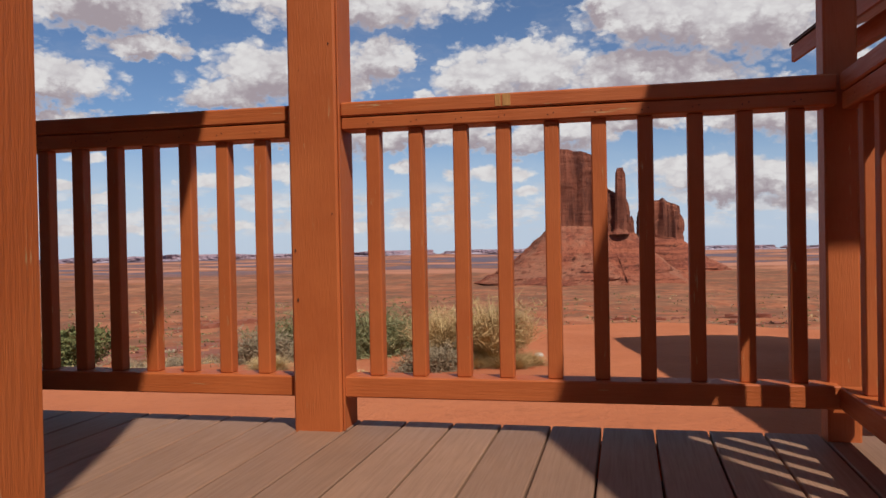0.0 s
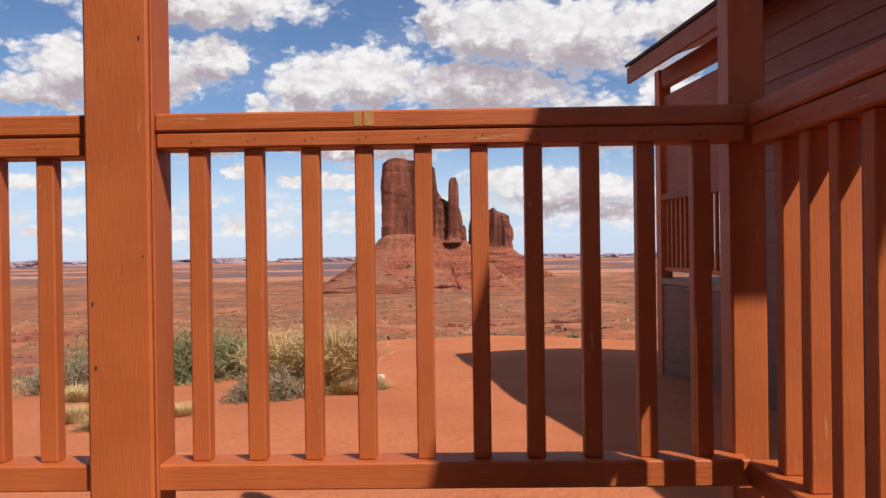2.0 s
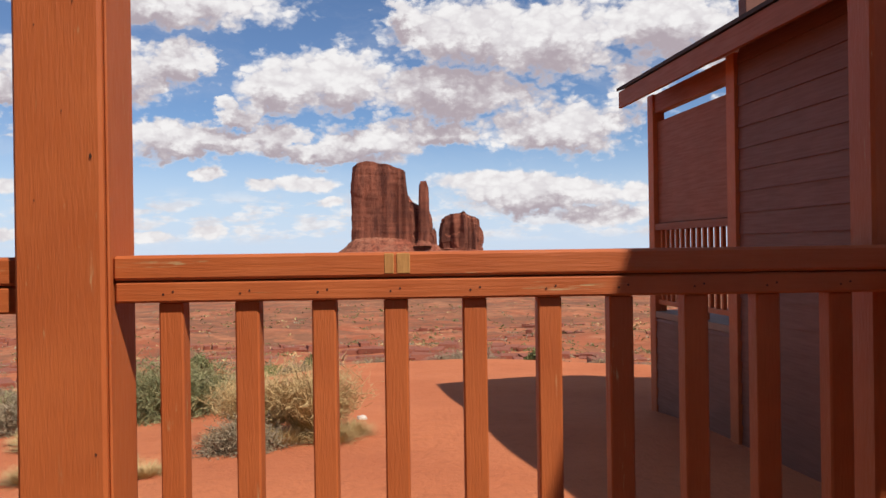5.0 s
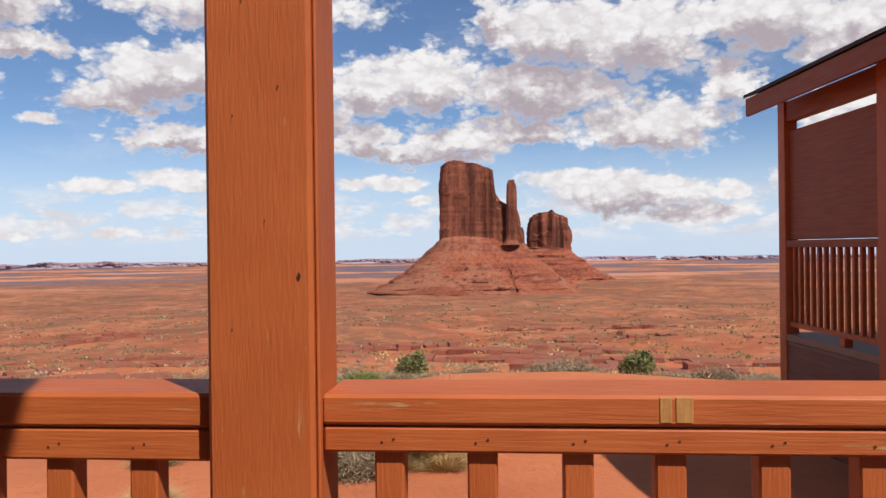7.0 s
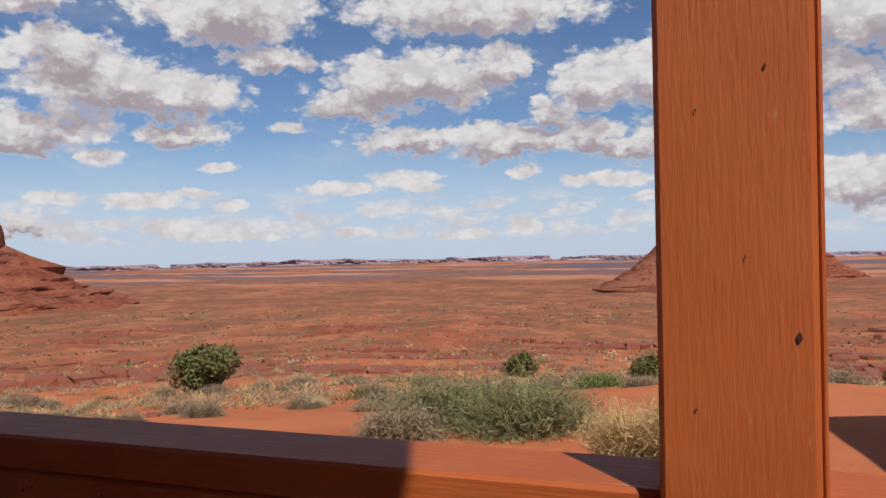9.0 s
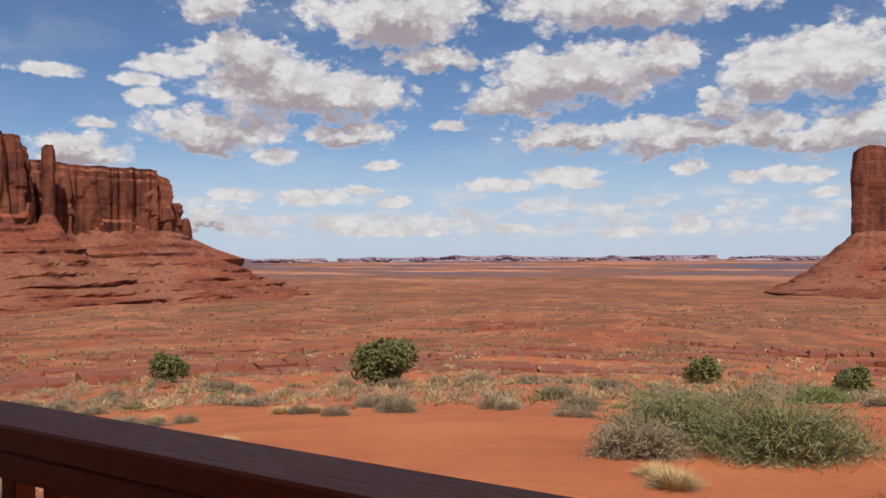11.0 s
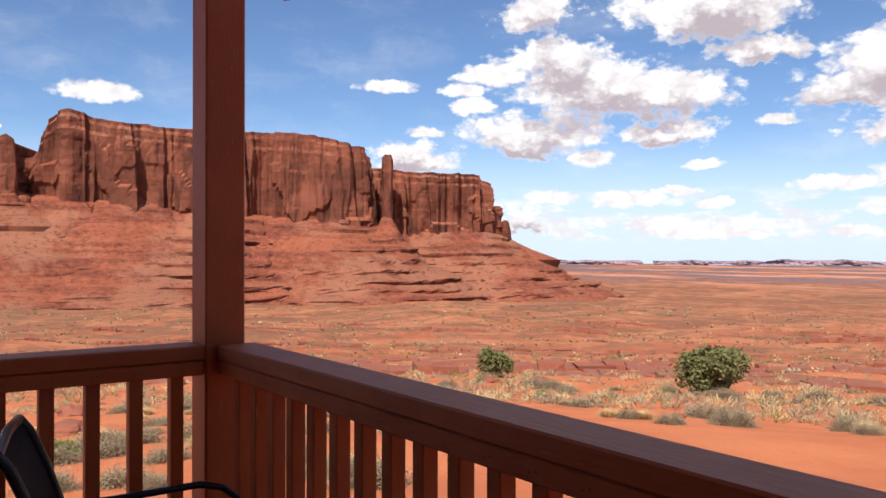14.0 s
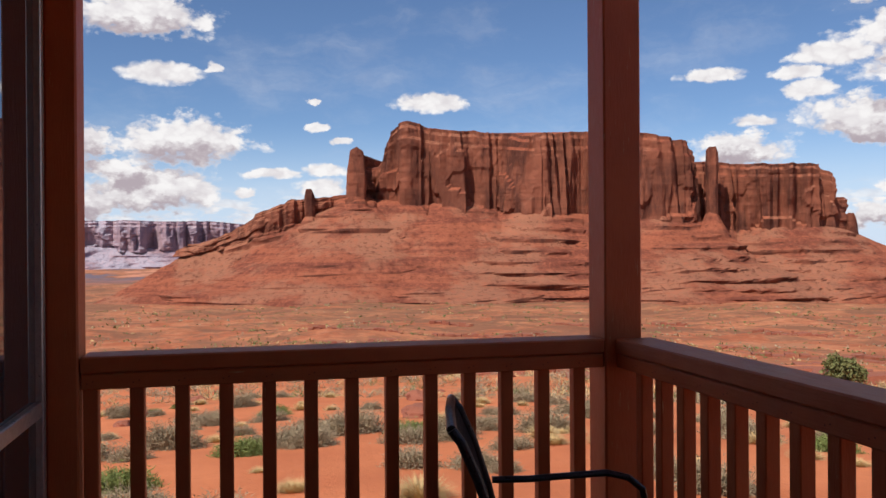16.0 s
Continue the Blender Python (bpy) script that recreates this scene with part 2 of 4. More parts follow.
leaf_sage = foliage("sage_leaves", (0.20, 0.20, 0.085), (0.32, 0.28, 0.14))
leaf_grey = foliage("grey_twigs", (0.24, 0.175, 0.105), (0.40, 0.31, 0.20))
leaf_straw = foliage("straw_blades", (0.66, 0.47, 0.23), (0.50, 0.34, 0.155))
leaf_juniper = foliage("juniper_leaves", (0.125, 0.13, 0.045), (0.23, 0.22, 0.085))
leaf_green = foliage("green_leaves", (0.15, 0.19, 0.05), (0.24, 0.26, 0.09))
bark = material("bark", (0.14, 0.09, 0.06), (0.09, 0.06, 0.04), 0.9, 20.0)


def earth():
    """Red sand, with scrub and pale and dark patches that grow with the distance; far violet strips are painted cloud
    shadow.
    """
    m = bpy.data.materials.new("red_sand")
    m.use_nodes = True
    N = Nodes(m.node_tree)
    where = N.add("ShaderNodeNewGeometry").outputs["Position"]
    far = N.vec("LENGTH", where)
    col = N.mix(N.ramp(N.noise(where, 0.35, 5.0, 0.6), 0.3, 0.7), (0.59, 0.195, 0.086), (0.49, 0.147, 0.065))
    col = N.mix(N.ramp(N.noise(where, 9.0, 4.0, 0.6), 0.5, 0.8, 0.0, 0.35), col, (0.30, 0.09, 0.04))
    wide = N.noise(N.vec("MULTIPLY", where, (1.0, 1.0, 1.0)), 0.03, 7.0, 0.65)
    dry = N.mix(N.ramp(wide, 0.4, 0.62), (0.38, 0.11, 0.052), (0.48, 0.185, 0.09))
    col = N.mix(N.ramp(far, 40.0, 160.0), col, dry)
    scrub_fine = N.ramp(N.noise(where, 0.9, 6.0, 0.75), 0.54, 0.66)
    scrub_wide = N.ramp(N.noise(where, 0.012, 5.0, 0.6), 0.42, 0.6)
    col = N.mix(N.math("MULTIPLY", N.math("MULTIPLY", scrub_fine, N.ramp(far, 18.0, 45.0)), N.ramp(wide, 0.35, 0.6, 0.25, 0.6)), col, (0.23, 0.155, 0.085))
    col = N.mix(N.math("MULTIPLY", scrub_wide, N.ramp(far, 200.0, 900.0, 0.0, 0.5)), col, (0.22, 0.145, 0.085))
    mid = N.noise(N.vec("MULTIPLY", where, (1.0, 1.0, 4.0)), 0.11, 8.0, 0.75)
    col = N.mix(N.math("MULTIPLY", N.ramp(mid, 0.50, 0.60), N.ramp(far, 45.0, 140.0, 0.0, 0.55)), col, (0.24, 0.085, 0.045))
    col = N.mix(N.math("MULTIPLY", N.ramp(mid, 0.46, 0.38), N.ramp(far, 45.0, 140.0, 0.0, 0.45)), col, (0.52, 0.24, 0.13))
    for size, near, amount in ((0.06, 60.0, 0.75), (0.02, 120.0, 0.8), (0.006, 450.0, 0.7)):
        patch = N.noise(where, size, 6.0, 0.72)
        col = N.mix(N.math("MULTIPLY", N.ramp(patch, 0.51, 0.57), N.ramp(far, near, near * 2.5, 0.0, amount)), col, (0.21, 0.095, 0.055))
        col = N.mix(N.math("MULTIPLY", N.ramp(patch, 0.44, 0.36), N.ramp(far, near, near * 2.5, 0.0, amount * 0.7)), col, (0.54, 0.23, 0.12))
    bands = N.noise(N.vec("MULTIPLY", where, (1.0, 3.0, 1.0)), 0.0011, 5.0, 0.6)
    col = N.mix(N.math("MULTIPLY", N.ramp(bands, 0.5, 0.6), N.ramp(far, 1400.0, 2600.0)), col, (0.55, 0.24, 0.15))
    # cloud shadows on the far valley floor, painted as dark violet strips
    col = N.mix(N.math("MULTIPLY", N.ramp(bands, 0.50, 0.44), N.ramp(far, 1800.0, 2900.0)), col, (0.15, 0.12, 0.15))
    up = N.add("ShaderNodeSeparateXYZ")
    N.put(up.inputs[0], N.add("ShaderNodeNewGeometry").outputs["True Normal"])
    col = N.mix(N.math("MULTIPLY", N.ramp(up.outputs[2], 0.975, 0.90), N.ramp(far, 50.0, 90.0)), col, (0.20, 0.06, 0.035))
    b = N.add("ShaderNodeBsdfPrincipled")
    N.put(b.inputs["Base Color"], col)
    b.inputs["Roughness"].default_value = 0.95
    b.inputs["Specular IOR Level"].default_value = 0.1
    k = N.add("ShaderNodeBump")
    k.inputs["Strength"].default_value = 0.6
    k.inputs["Distance"].default_value = 0.05
    N.put(k.inputs["Height"], N.math("ADD", N.noise(where, 14.0, 5.0, 0.65), N.math("MULTIPLY", N.noise(where, 1.2, 5.0, 0.6), 2.0)))
    N.put(b.inputs["Normal"], k.outputs[0])
    N.put(N.add("ShaderNodeOutputMaterial").inputs[0], b.outputs[0])
    return m


def rock(name, face, dark, slope, ledge, size=1.0):
    """Sandstone: streaked on steep faces, banded and rubbly on slopes."""
    m = bpy.data.materials.new(name)
    m.use_nodes = True
    N = Nodes(m.node_tree)
    geo = N.add("ShaderNodeNewGeometry")
    where = geo.outputs["Position"]
    streak = N.noise(N.vec("MULTIPLY", where, (1, 1, 0.28)), 0.032 / size, 7.0, 0.68)
    band = N.noise(N.vec("MULTIPLY", where, (0.05, 0.05, 1)), 0.09 / size, 5.0, 0.6)
    rubble = N.noise(where, 0.12 / size, 8.0, 0.8)
    cliff = N.mix(N.ramp(streak, 0.44, 0.64), face, dark)
    cliff = N.mix(N.ramp(band, 0.5, 0.7, 0.0, 0.4), cliff, tuple(0.8 * c for c in dark))
    cliff = N.mix(N.ramp(N.noise(where, 0.012 / size, 4.0, 0.6), 0.48, 0.62, 0.0, 0.55), cliff, tuple(0.75 * c for c in dark))
    hill = N.mix(N.ramp(band, 0.42, 0.6), slope, ledge)
    hill = N.mix(N.ramp(N.noise(where, 0.009 / size, 5.0, 0.65), 0.46, 0.6, 0.0, 0.75), hill, (1.12 * slope[0], 1.6 * slope[1], 1.75 * slope[2]))
    hill = N.mix(N.ramp(rubble, 0.5, 0.62, 0.0, 0.7), hill, tuple(1.25 * c for c in slope))
    hill = N.mix(N.ramp(rubble, 0.48, 0.38, 0.0, 0.75), hill, tuple(0.62 * c for c in ledge))
    up = N.add("ShaderNodeSeparateXYZ")
    N.put(up.inputs[0], geo.outputs["True Normal"])
    col = N.mix(N.ramp(up.outputs[2], 0.25, 0.5), cliff, hill)
    b = N.add("ShaderNodeBsdfPrincipled")
    N.put(b.inputs["Base Color"], col)
    b.inputs["Roughness"].default_value = 0.95
    b.inputs["Specular IOR Level"].default_value = 0.1
    k = N.add("ShaderNodeBump")
    k.inputs["Strength"].default_value = 0.9
    k.inputs["Distance"].default_value = 5.0 * size
    N.put(k.inputs["Height"], N.math("ADD", streak, N.math("ADD", N.math("MULTIPLY", band, 0.7), rubble)))
    N.put(b.inputs["Normal"], k.outputs[0])
    N.put(N.add("ShaderNodeOutputMaterial").inputs[0], b.outputs[0])
    return m


sand = earth()
butte_rock = rock("butte_sandstone", (0.29, 0.10, 0.06), (0.12, 0.045, 0.032), (0.36, 0.112, 0.062), (0.22, 0.066, 0.042))
# sandstone with pale violet air haze painted into its base colours
hazed_rock = rock("hazed_sandstone", (0.40, 0.27, 0.30), (0.27, 0.205, 0.265), (0.43, 0.28, 0.30), (0.31, 0.225, 0.27), 2.0)


# ---- mesh helpers ----
def mesh_object(name, bm, mat, parent=None, label="", smooth=False):
    me = bpy.data.meshes.new(name)
    bm.normal_update()
    bm.to_mesh(me)
    bm.free()
    me.materials.append(mat)
    if smooth:
        me.shade_smooth()
    ob = new(name, me)
    if parent is not None:
        ob.parent = parent
    if label:
        ob["label"] = label
    return ob


part = mesh_object


def add_box(bm, x0, x1, y0, y1, z0, z1, bevel=0.0):
    made = bmesh.ops.create_cube(bm, size=1.0, matrix=Matrix.Translation(((x0 + x1) / 2, (y0 + y1) / 2, (z0 + z1) / 2)) @ Matrix.Diagonal((x1 - x0, y1 - y0, z1 - z0, 1)))
    if bevel:
        edges = {e for v in made["verts"] for e in v.link_edges}
        bmesh.ops.bevel(bm, geom=list(edges), offset=bevel, segments=1, profile=0.5, affect="EDGES")
    return bm


def box(x0, x1, y0, y1, z0, z1, bevel=0.0):
    return add_box(bmesh.new(), x0, x1, y0, y1, z0, z1, bevel)


def add_tube(bm, points, radius, sides=10):
    """A bent round bar along points."""
    pts = [Vector(p) for p in points]
    rings = []
    for i, p in enumerate(pts):
        d = (pts[min(i + 1, len(pts) - 1)] - pts[max(i - 1, 0)]).normalized()
        q = d.to_track_quat("Z", "Y").to_matrix()
        rings.append([bm.verts.new(p + q @ Vector((radius * math.cos(a), radius * math.sin(a), 0))) for a in (2 * math.pi * k / sides for k in range(sides))])
    for a, b in zip(rings, rings[1:]):
        for k in range(sides):
            bm.faces.new((a[k], a[(k + 1) % sides], b[(k + 1) % sides], b[k]))
    bm.faces.new(rings[0][::-1])
    bm.faces.new(rings[-1])
    return bm


def thing(name, label, category, group="", at=(0, 0, 0), kind=""):
    ob = new(name)
    ob.location = at
    return tagged(ob, label, category, group, kind)

# ---- land ----
SLOPE_R = [0, 3, 8, 14, 25, 45, 70, 100, 180, 250, 500, 1000, 1500, 5200]
SLOPE_Z = [-0.45, -0.6, -1.0, -1.75, -3.6, -6.6, -9.6, -12.4, -20.0, -25.5, -44.0, -68.0, -82.0, -84.0]
MOUND_Z = [-0.45, -0.6, -0.89, -1.15, -3.2, -6.4, -9.6, -12.4, -20.0, -25.5, -44.0, -68.0, -82.0, -84.0]


def land(x, y):
    """Height of the ground; a sand mound rises on the side of the next cabin."""
    r = math.hypot(x, y)
    k = min(1.0, max(0.0, (22 - math.degrees(math.atan2(-x, y))) / 18)) if y > 0 else 0.0
    z = float(np.interp(r, SLOPE_R, SLOPE_Z)) * (1 - k) + float(np.interp(r, SLOPE_R, MOUND_Z)) * k
    p = Vector((x, y, 0))
    z += 0.10 * min(1, r / 6) * noise.noise(p * 0.35)
    if r > 12:
        k = min(1.0, (r - 12) / 60)
        z += k * (0.55 * noise.noise(p * 0.09) + 0.22 * noise.noise(p * 0.4))
        n = noise.fractal(p * 0.012 + Vector((5, 2, 0)), 0.9, 2.1, 5)
        z += min(1.0, (r - 12) / 200) * 3.2 * n
    if r > 60:
        n = noise.fractal(Vector((x * 0.004, y * 0.010, 3.0)), 1.0, 2.0, 4)
        q = n * 6
        f = q - math.floor(q)
        step = (math.floor(q) + min(1.0, f * 4 if f < 0.25 else 1.0)) / 6
        z += min(1.0, (r - 60) / 200) * 5.0 * (0.2 * n + 0.8 * step) * max(0.15, 1 - r / 2200)
    return z


def build_land():
    bm = bmesh.new()
    radii = [0.0] + [0.6 * 1.034 ** i for i in range(272)]
    radii = [r for r in radii if r < 4950] + [4950]
    angles = []
    a = -180.0
    while a < 180.0 - 1e-6:
        angles.append(a)
        a += 0.75 if -32 <= a < 108 else 3.0
    centre = bm.verts.new((0, 0, land(0, 0)))
    last = None
    for r in radii[1:]:
        ring = []
        for a in angles:
            x, y = -r * math.sin(radians(a)), r * math.cos(radians(a))
            ring.append(bm.verts.new((x, y, land(x, y))))
        n = len(ring)
        for k in range(n):
            if last is None:
                bm.faces.new((centre, ring[(k + 1) % n], ring[k]))
            else:
                bm.faces.new((last[k], last[(k + 1) % n], ring[(k + 1) % n], ring[k]))
        last = ring
    bmesh.ops.recalc_face_normals(bm, faces=bm.faces)
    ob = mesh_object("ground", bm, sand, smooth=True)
    if ob.data.polygons[0].normal.z < 0:
        ob.data.flip_normals()
    tagged(ob, "red desert sand falling away to a wide scrubby valley", "ground", kind="structure")


build_land()


def polar(bearing_deg, r):
    return -r * math.sin(radians(bearing_deg)), r * math.cos(radians(bearing_deg))


def mesa(name, label, front, deep, foot_z, mat, spread=1.5, flute=7.0, step=5.0, steps_talus=34, seed=0, category="butte", kind="", rough_top=3.0):
    """A table mountain. front: (x, y, top, cliff foot) along the side that faces the deck, from its left end to its right;
    the back lies deep metres behind. Fluted cliffs stand on a stepped apron that runs out to foot_z."""
    pts = [Vector((x, y)) for x, y, _, _ in front]
    vals = [(t, b) for _, _, t, b in front]
    away = (sum(pts, Vector((0, 0))) / len(pts)).normalized()
    back = [(p + away * deep, v) for p, v in zip(pts, vals)][::-1]
    loop = list(zip(pts, vals)) + back
    ring = []
    n = len(loop)
    for i in range(n):
        (p, v), (q, w) = loop[i], loop[(i + 1) % n]
        front_side = i < len(pts) - 1
        count = max(2, int((q - p).length / (step if front_side else step * 4)))
        for k in range(count):
            f = k / count
            ring.append((p.lerp(q, f), v[0] + (w[0] - v[0]) * f, v[1] + (w[1] - v[1]) * f))
    m = len(ring)
    normals = []
    for i in range(m):
        a, b = ring[(i - 3) % m][0], ring[(i + 3) % m][0]
        d = (b - a).normalized()
        normals.append(Vector((d.y, -d.x)))
    centre = sum((r[0] for r in ring), Vector((0, 0))) / m
    if sum((ring[i][0] - centre).dot(normals[i]) for i in range(m)) < 0:
        normals = [-v for v in normals]
    # soften the apron's directions, so that it fans out round the corners
    soft = []
    for i in range(m):
        v = sum((normals[(i + k) % m] for k in range(-6, 7)), Vector((0, 0)))
        soft.append(v.normalized() if v.length > 1e-6 else normals[i])
    rows = []
    layers = max(2, steps_talus // 6)
    for j in range(steps_talus + 1):
        f = j / steps_talus
        row = []
        for i, (p, top, foot) in enumerate(ring):
            run = (foot - foot_z) * spread
            s = Vector((p.x, p.y, seed * 7.0))
            # hard beds stand out as risers where rubble does not bury them
            bed = f * layers + 0.5 * noise.noise(s * 0.006)
            flat_part = (math.floor(bed) + max(0.0, (bed % 1.0 - 0.45) / 0.55)) / layers - 0.5 * noise.noise(s * 0.006) / layers
            bare = min(1.0, max(0.0, -0.1 + 2.0 * noise.noise(Vector((p.x * 0.009, p.y * 0.009, f * 2.2 + seed))) + (0.6 if f > 0.74 else 0.0) - (0.6 if f < 0.2 else 0.0)))
            g = noise.fractal(Vector((p.x * 0.02, p.y * 0.02, f * 4 + seed)), 0.7, 2.2, 5)
            gully = abs(noise.noise(s * 0.014 + Vector((0, 0, f))))
            out = run * (1 - (f + (flat_part - f) * bare)) + run * (0.10 * g + 0.16 * (0.3 - gully)) * (1 - f) + 2.0 * g
            q = p + soft[i] * max(out, 0.0)
            row.append((q.x, q.y, foot_z + (foot - foot_z) * f ** 1.35 + 3.0 * g * (1 - abs(2 * f - 1))))
        rows.append(row)
    inward = min(3.5 * flute, deep * 0.3)
    rows.append([(p.x - soft[i].x * inward, p.y - soft[i].y * inward, foot + 0.12 * inward) for i, (p, top, foot) in enumerate(ring)])
    cliff_rows = 26
    for j in range(cliff_rows + 1):
        f = j / cliff_rows
        row = []
        for i, (p, top, foot) in enumerate(ring):
            s = Vector((p.x, p.y, seed * 10.0))
            low = foot - 0.12 * (top - foot)
            bay = noise.noise(s * 0.0085 + Vector((0, 0, 0.5 * f)))
            bay = math.copysign(abs(bay) ** 0.7, bay)
            pillar = 1 - 3.2 * abs(noise.noise(s * 0.026 + Vector((9, 0, 0.35 * f))))
            rib = 1 - 3.0 * abs(noise.noise(s * 0.075 + Vector((1, 5, 0.5 * f))))
            slabs = noise.noise(Vector((p.x * 0.022, p.y * 0.022, f * 3.0 + seed)))
            fine = noise.fractal(Vector((p.x * 0.06, p.y * 0.06, f * 5 + seed)), 0.8, 2.1, 3)
            outward = flute * (2.3 * bay + 1.5 * pillar + 0.75 * rib - 1.0 + (0.9 if slabs > 0.08 else 0.0) * (1 - f) + 0.3 * fine)
            lean = flute * 0.35 * f + (flute * 0.3 if f > 0.84 else 0) + (flute * 0.35 if f > 0.93 else 0)
            q = p - normals[i] * (lean - outward)
            rise = top + rough_top * (noise.noise(s * 0.03) + 0.7 * noise.noise(s * 0.11)) * (1 if f > 0.85 else 0)
            row.append((q.x, q.y, low + (rise - low) * f))
        rows.append(row)
    root = thing(name, label, category, kind=kind)
    split = steps_talus + 2
    for piece, first, last in (("talus_slope", 0, split), ("cliff", split, len(rows))):
        one = bmesh.new()
        copy_rows = [[one.verts.new(v) for v in row] for row in rows[first:last]]
        for a, b in zip(copy_rows, copy_rows[1:]):
            for k in range(m):
                one.faces.new((a[k], a[(k + 1) % m], b[(k + 1) % m], b[k]))
        if piece == "cliff":
            one.faces.new(copy_rows[-1])
        bmesh.ops.recalc_face_normals(one, faces=one.faces)
        part(piece, one, mat, root)
    return root


def around(rows):
    """Bearing, distance, top and cliff foot, as places in the plan."""
    return [(*polar(a, r), t, b) for a, r, t, b in rows]


# the butte with the thumb, and the lower one behind it
mesa("sandstone_butte", "tall red sandstone butte on a stepped rubble slope", around([(5.12, 1500, 150, 21), (4.96, 1482, 157, 22), (4.24, 1476, 161, 22), (2.74, 1474, 154, 20), (1.5, 1480, 142, 17), (1.25, 1484, 87, 16), (0.78, 1486, 75, 14), (-0.18, 1490, 68, 10), (-0.37, 1505, 41, 9)]),
     110, -92, butte_rock, 1.4, 3.2, 1.8, 48, seed=1)
mesa("rock_spire", "slender red sandstone thumb beside the butte", around([(0.6, 1474, 114, 20), (0.44, 1470, 122, 20), (0.04, 1470, 123, 18), (-0.12, 1474, 112, 16)]), 14, 5, butte_rock, 0.6, 0.8, 1.5, 4, seed=2, rough_top=1.0)
mesa("sandstone_butte", "lower red sandstone butte behind the first", around([(-0.85, 2015, 62, 0), (-1.05, 2000, 75, -2), (-1.62, 1990, 83, -2), (-2.62, 1985, 90, -3), (-3.13, 1990, 79, -4), (-3.69, 2000, 74, -6), (-3.84, 2015, 44, -9)]), 110, -92, butte_rock, 1.6, 4.0, 2.4, 36, seed=3)
mesa("rock_spire", "thin distant sandstone needle between two buttes", around([(-0.38, 2000, 46, 10), (-0.5, 1998, 52, 10), (-0.68, 2000, 40, 10)]), 6, -20, butte_rock, 0.8, 0.6, 1.5, 4, seed=4, rough_top=1.0)

# the long mesa, with its pinnacles and the ridge that runs down from it
LONG = [(83.15, 1290, 127, 84), (82.98, 1275, 150, 83), (82.5, 1268, 156, 81), (81.91, 1270, 151, 81), (81.64, 1285, 130, 80), (81.24, 1290, 127, 78), (81.0, 1285, 142, 78), (80.36, 1275, 170, 76), (79.95, 1265, 191, 74),
        (78.91, 1255, 196, 72), (77.32, 1265, 188, 71), (75.72, 1240, 181, 68), (72.52, 1270, 179, 63), (70.14, 1235, 171, 57)]
LONG_END = [(66.61, 1265, 180, 51), (63.92, 1240, 174, 46), (61.65, 1230, 166, 44), (59.99, 1255, 158, 43), (59.37, 1275, 144, 44), (59.01, 1300, 133, 43), (56.57, 1330, 128, 29), (54.47, 1310, 124, 28), (51.77, 1325, 125, 28),
            (50.79, 1345, 117, 28), (50.34, 1365, 101, 26), (50.12, 1390, 74, 26)]
mesa("long_mesa", "long red sandstone mesa with fluted cliffs", around(LONG + LONG_END), 380, -92, butte_rock, 2.1, 8.0, 2.6, 66, seed=5, category="mesa")
mesa("rock_spire", "blunt sandstone pillar at the high end of the mesa", around([(83.2, 1250, 130, 76), (83.0, 1243, 152, 76), (82.5, 1240, 157, 76), (82.05, 1243, 150, 76), (81.9, 1250, 128, 76)]), 24, 60, butte_rock, 0.8, 1.6, 1.8, 6, seed=12, rough_top=2.0)
mesa("rock_spire", "square sandstone pinnacle against the long mesa", around([(58.45, 1255, 142, 50), (58.3, 1248, 147, 50), (57.8, 1248, 146, 48), (57.65, 1255, 139, 46)]), 18, -10, butte_rock, 0.7, 1.2, 1.6, 6, seed=6, rough_top=1.5)
mesa("rock_spire", "rounded sandstone pillar at the end of the mesa", around([(50.1, 1400, 45, 20), (49.93, 1395, 51, 20), (49.58, 1395, 51, 20), (49.39, 1402, 39, 18)]), 24, -92, butte_rock, 1.6, 1.0, 2.0, 8, seed=7, rough_top=1.0)
RIDGE = [(94.37, 1290, 6, -8), (92.54, 1280, 13, -4), (91.23, 1275, 28, 6), (89.72, 1270, 48, 15), (89.45, 1262, 57, 21), (87.61, 1262, 71, 32), (87.03, 1255, 77, 37), (85.28, 1262, 78, 45), (83.2, 1270, 84, 54)]
mesa("stepped_ridge", "stepped red rock ridge running down from the mesa", around(RIDGE), 200, -92, butte_rock, 2.0, 6.0, 2.8, 50, seed=8, category="ridge")
mesa("rock_spire", "small balanced rock on the stepped ridge", around([(86.14, 1250, 82, 50), (86.06, 1247, 92, 50), (85.67, 1247, 92, 50), (85.5, 1251, 82, 50)]), 9, 30, butte_rock, 0.8, 1.0, 1.5, 4, seed=9, rough_top=1.0)

# far tablelands, with distance haze mixed into their rock colour
mesa("far_mesa", "far cliff line under the clouds, violet haze in its colour", around([(106, 4000, 131, 20), (101, 4000, 134, 15), (98.6, 4000, 138, 9), (95.1, 4000, 134, 0), (92.5, 4000, 137, -5), (90.96, 4000, 124, -15), (88.5, 4000, 112, -15)]), 500, -90, hazed_rock, 1.6, 26.0, 14.0, 16, seed=10, category="mesa", kind="structure")
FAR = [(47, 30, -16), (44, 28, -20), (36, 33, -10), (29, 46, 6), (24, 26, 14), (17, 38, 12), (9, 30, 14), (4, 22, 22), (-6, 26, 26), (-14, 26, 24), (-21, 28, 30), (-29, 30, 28)]
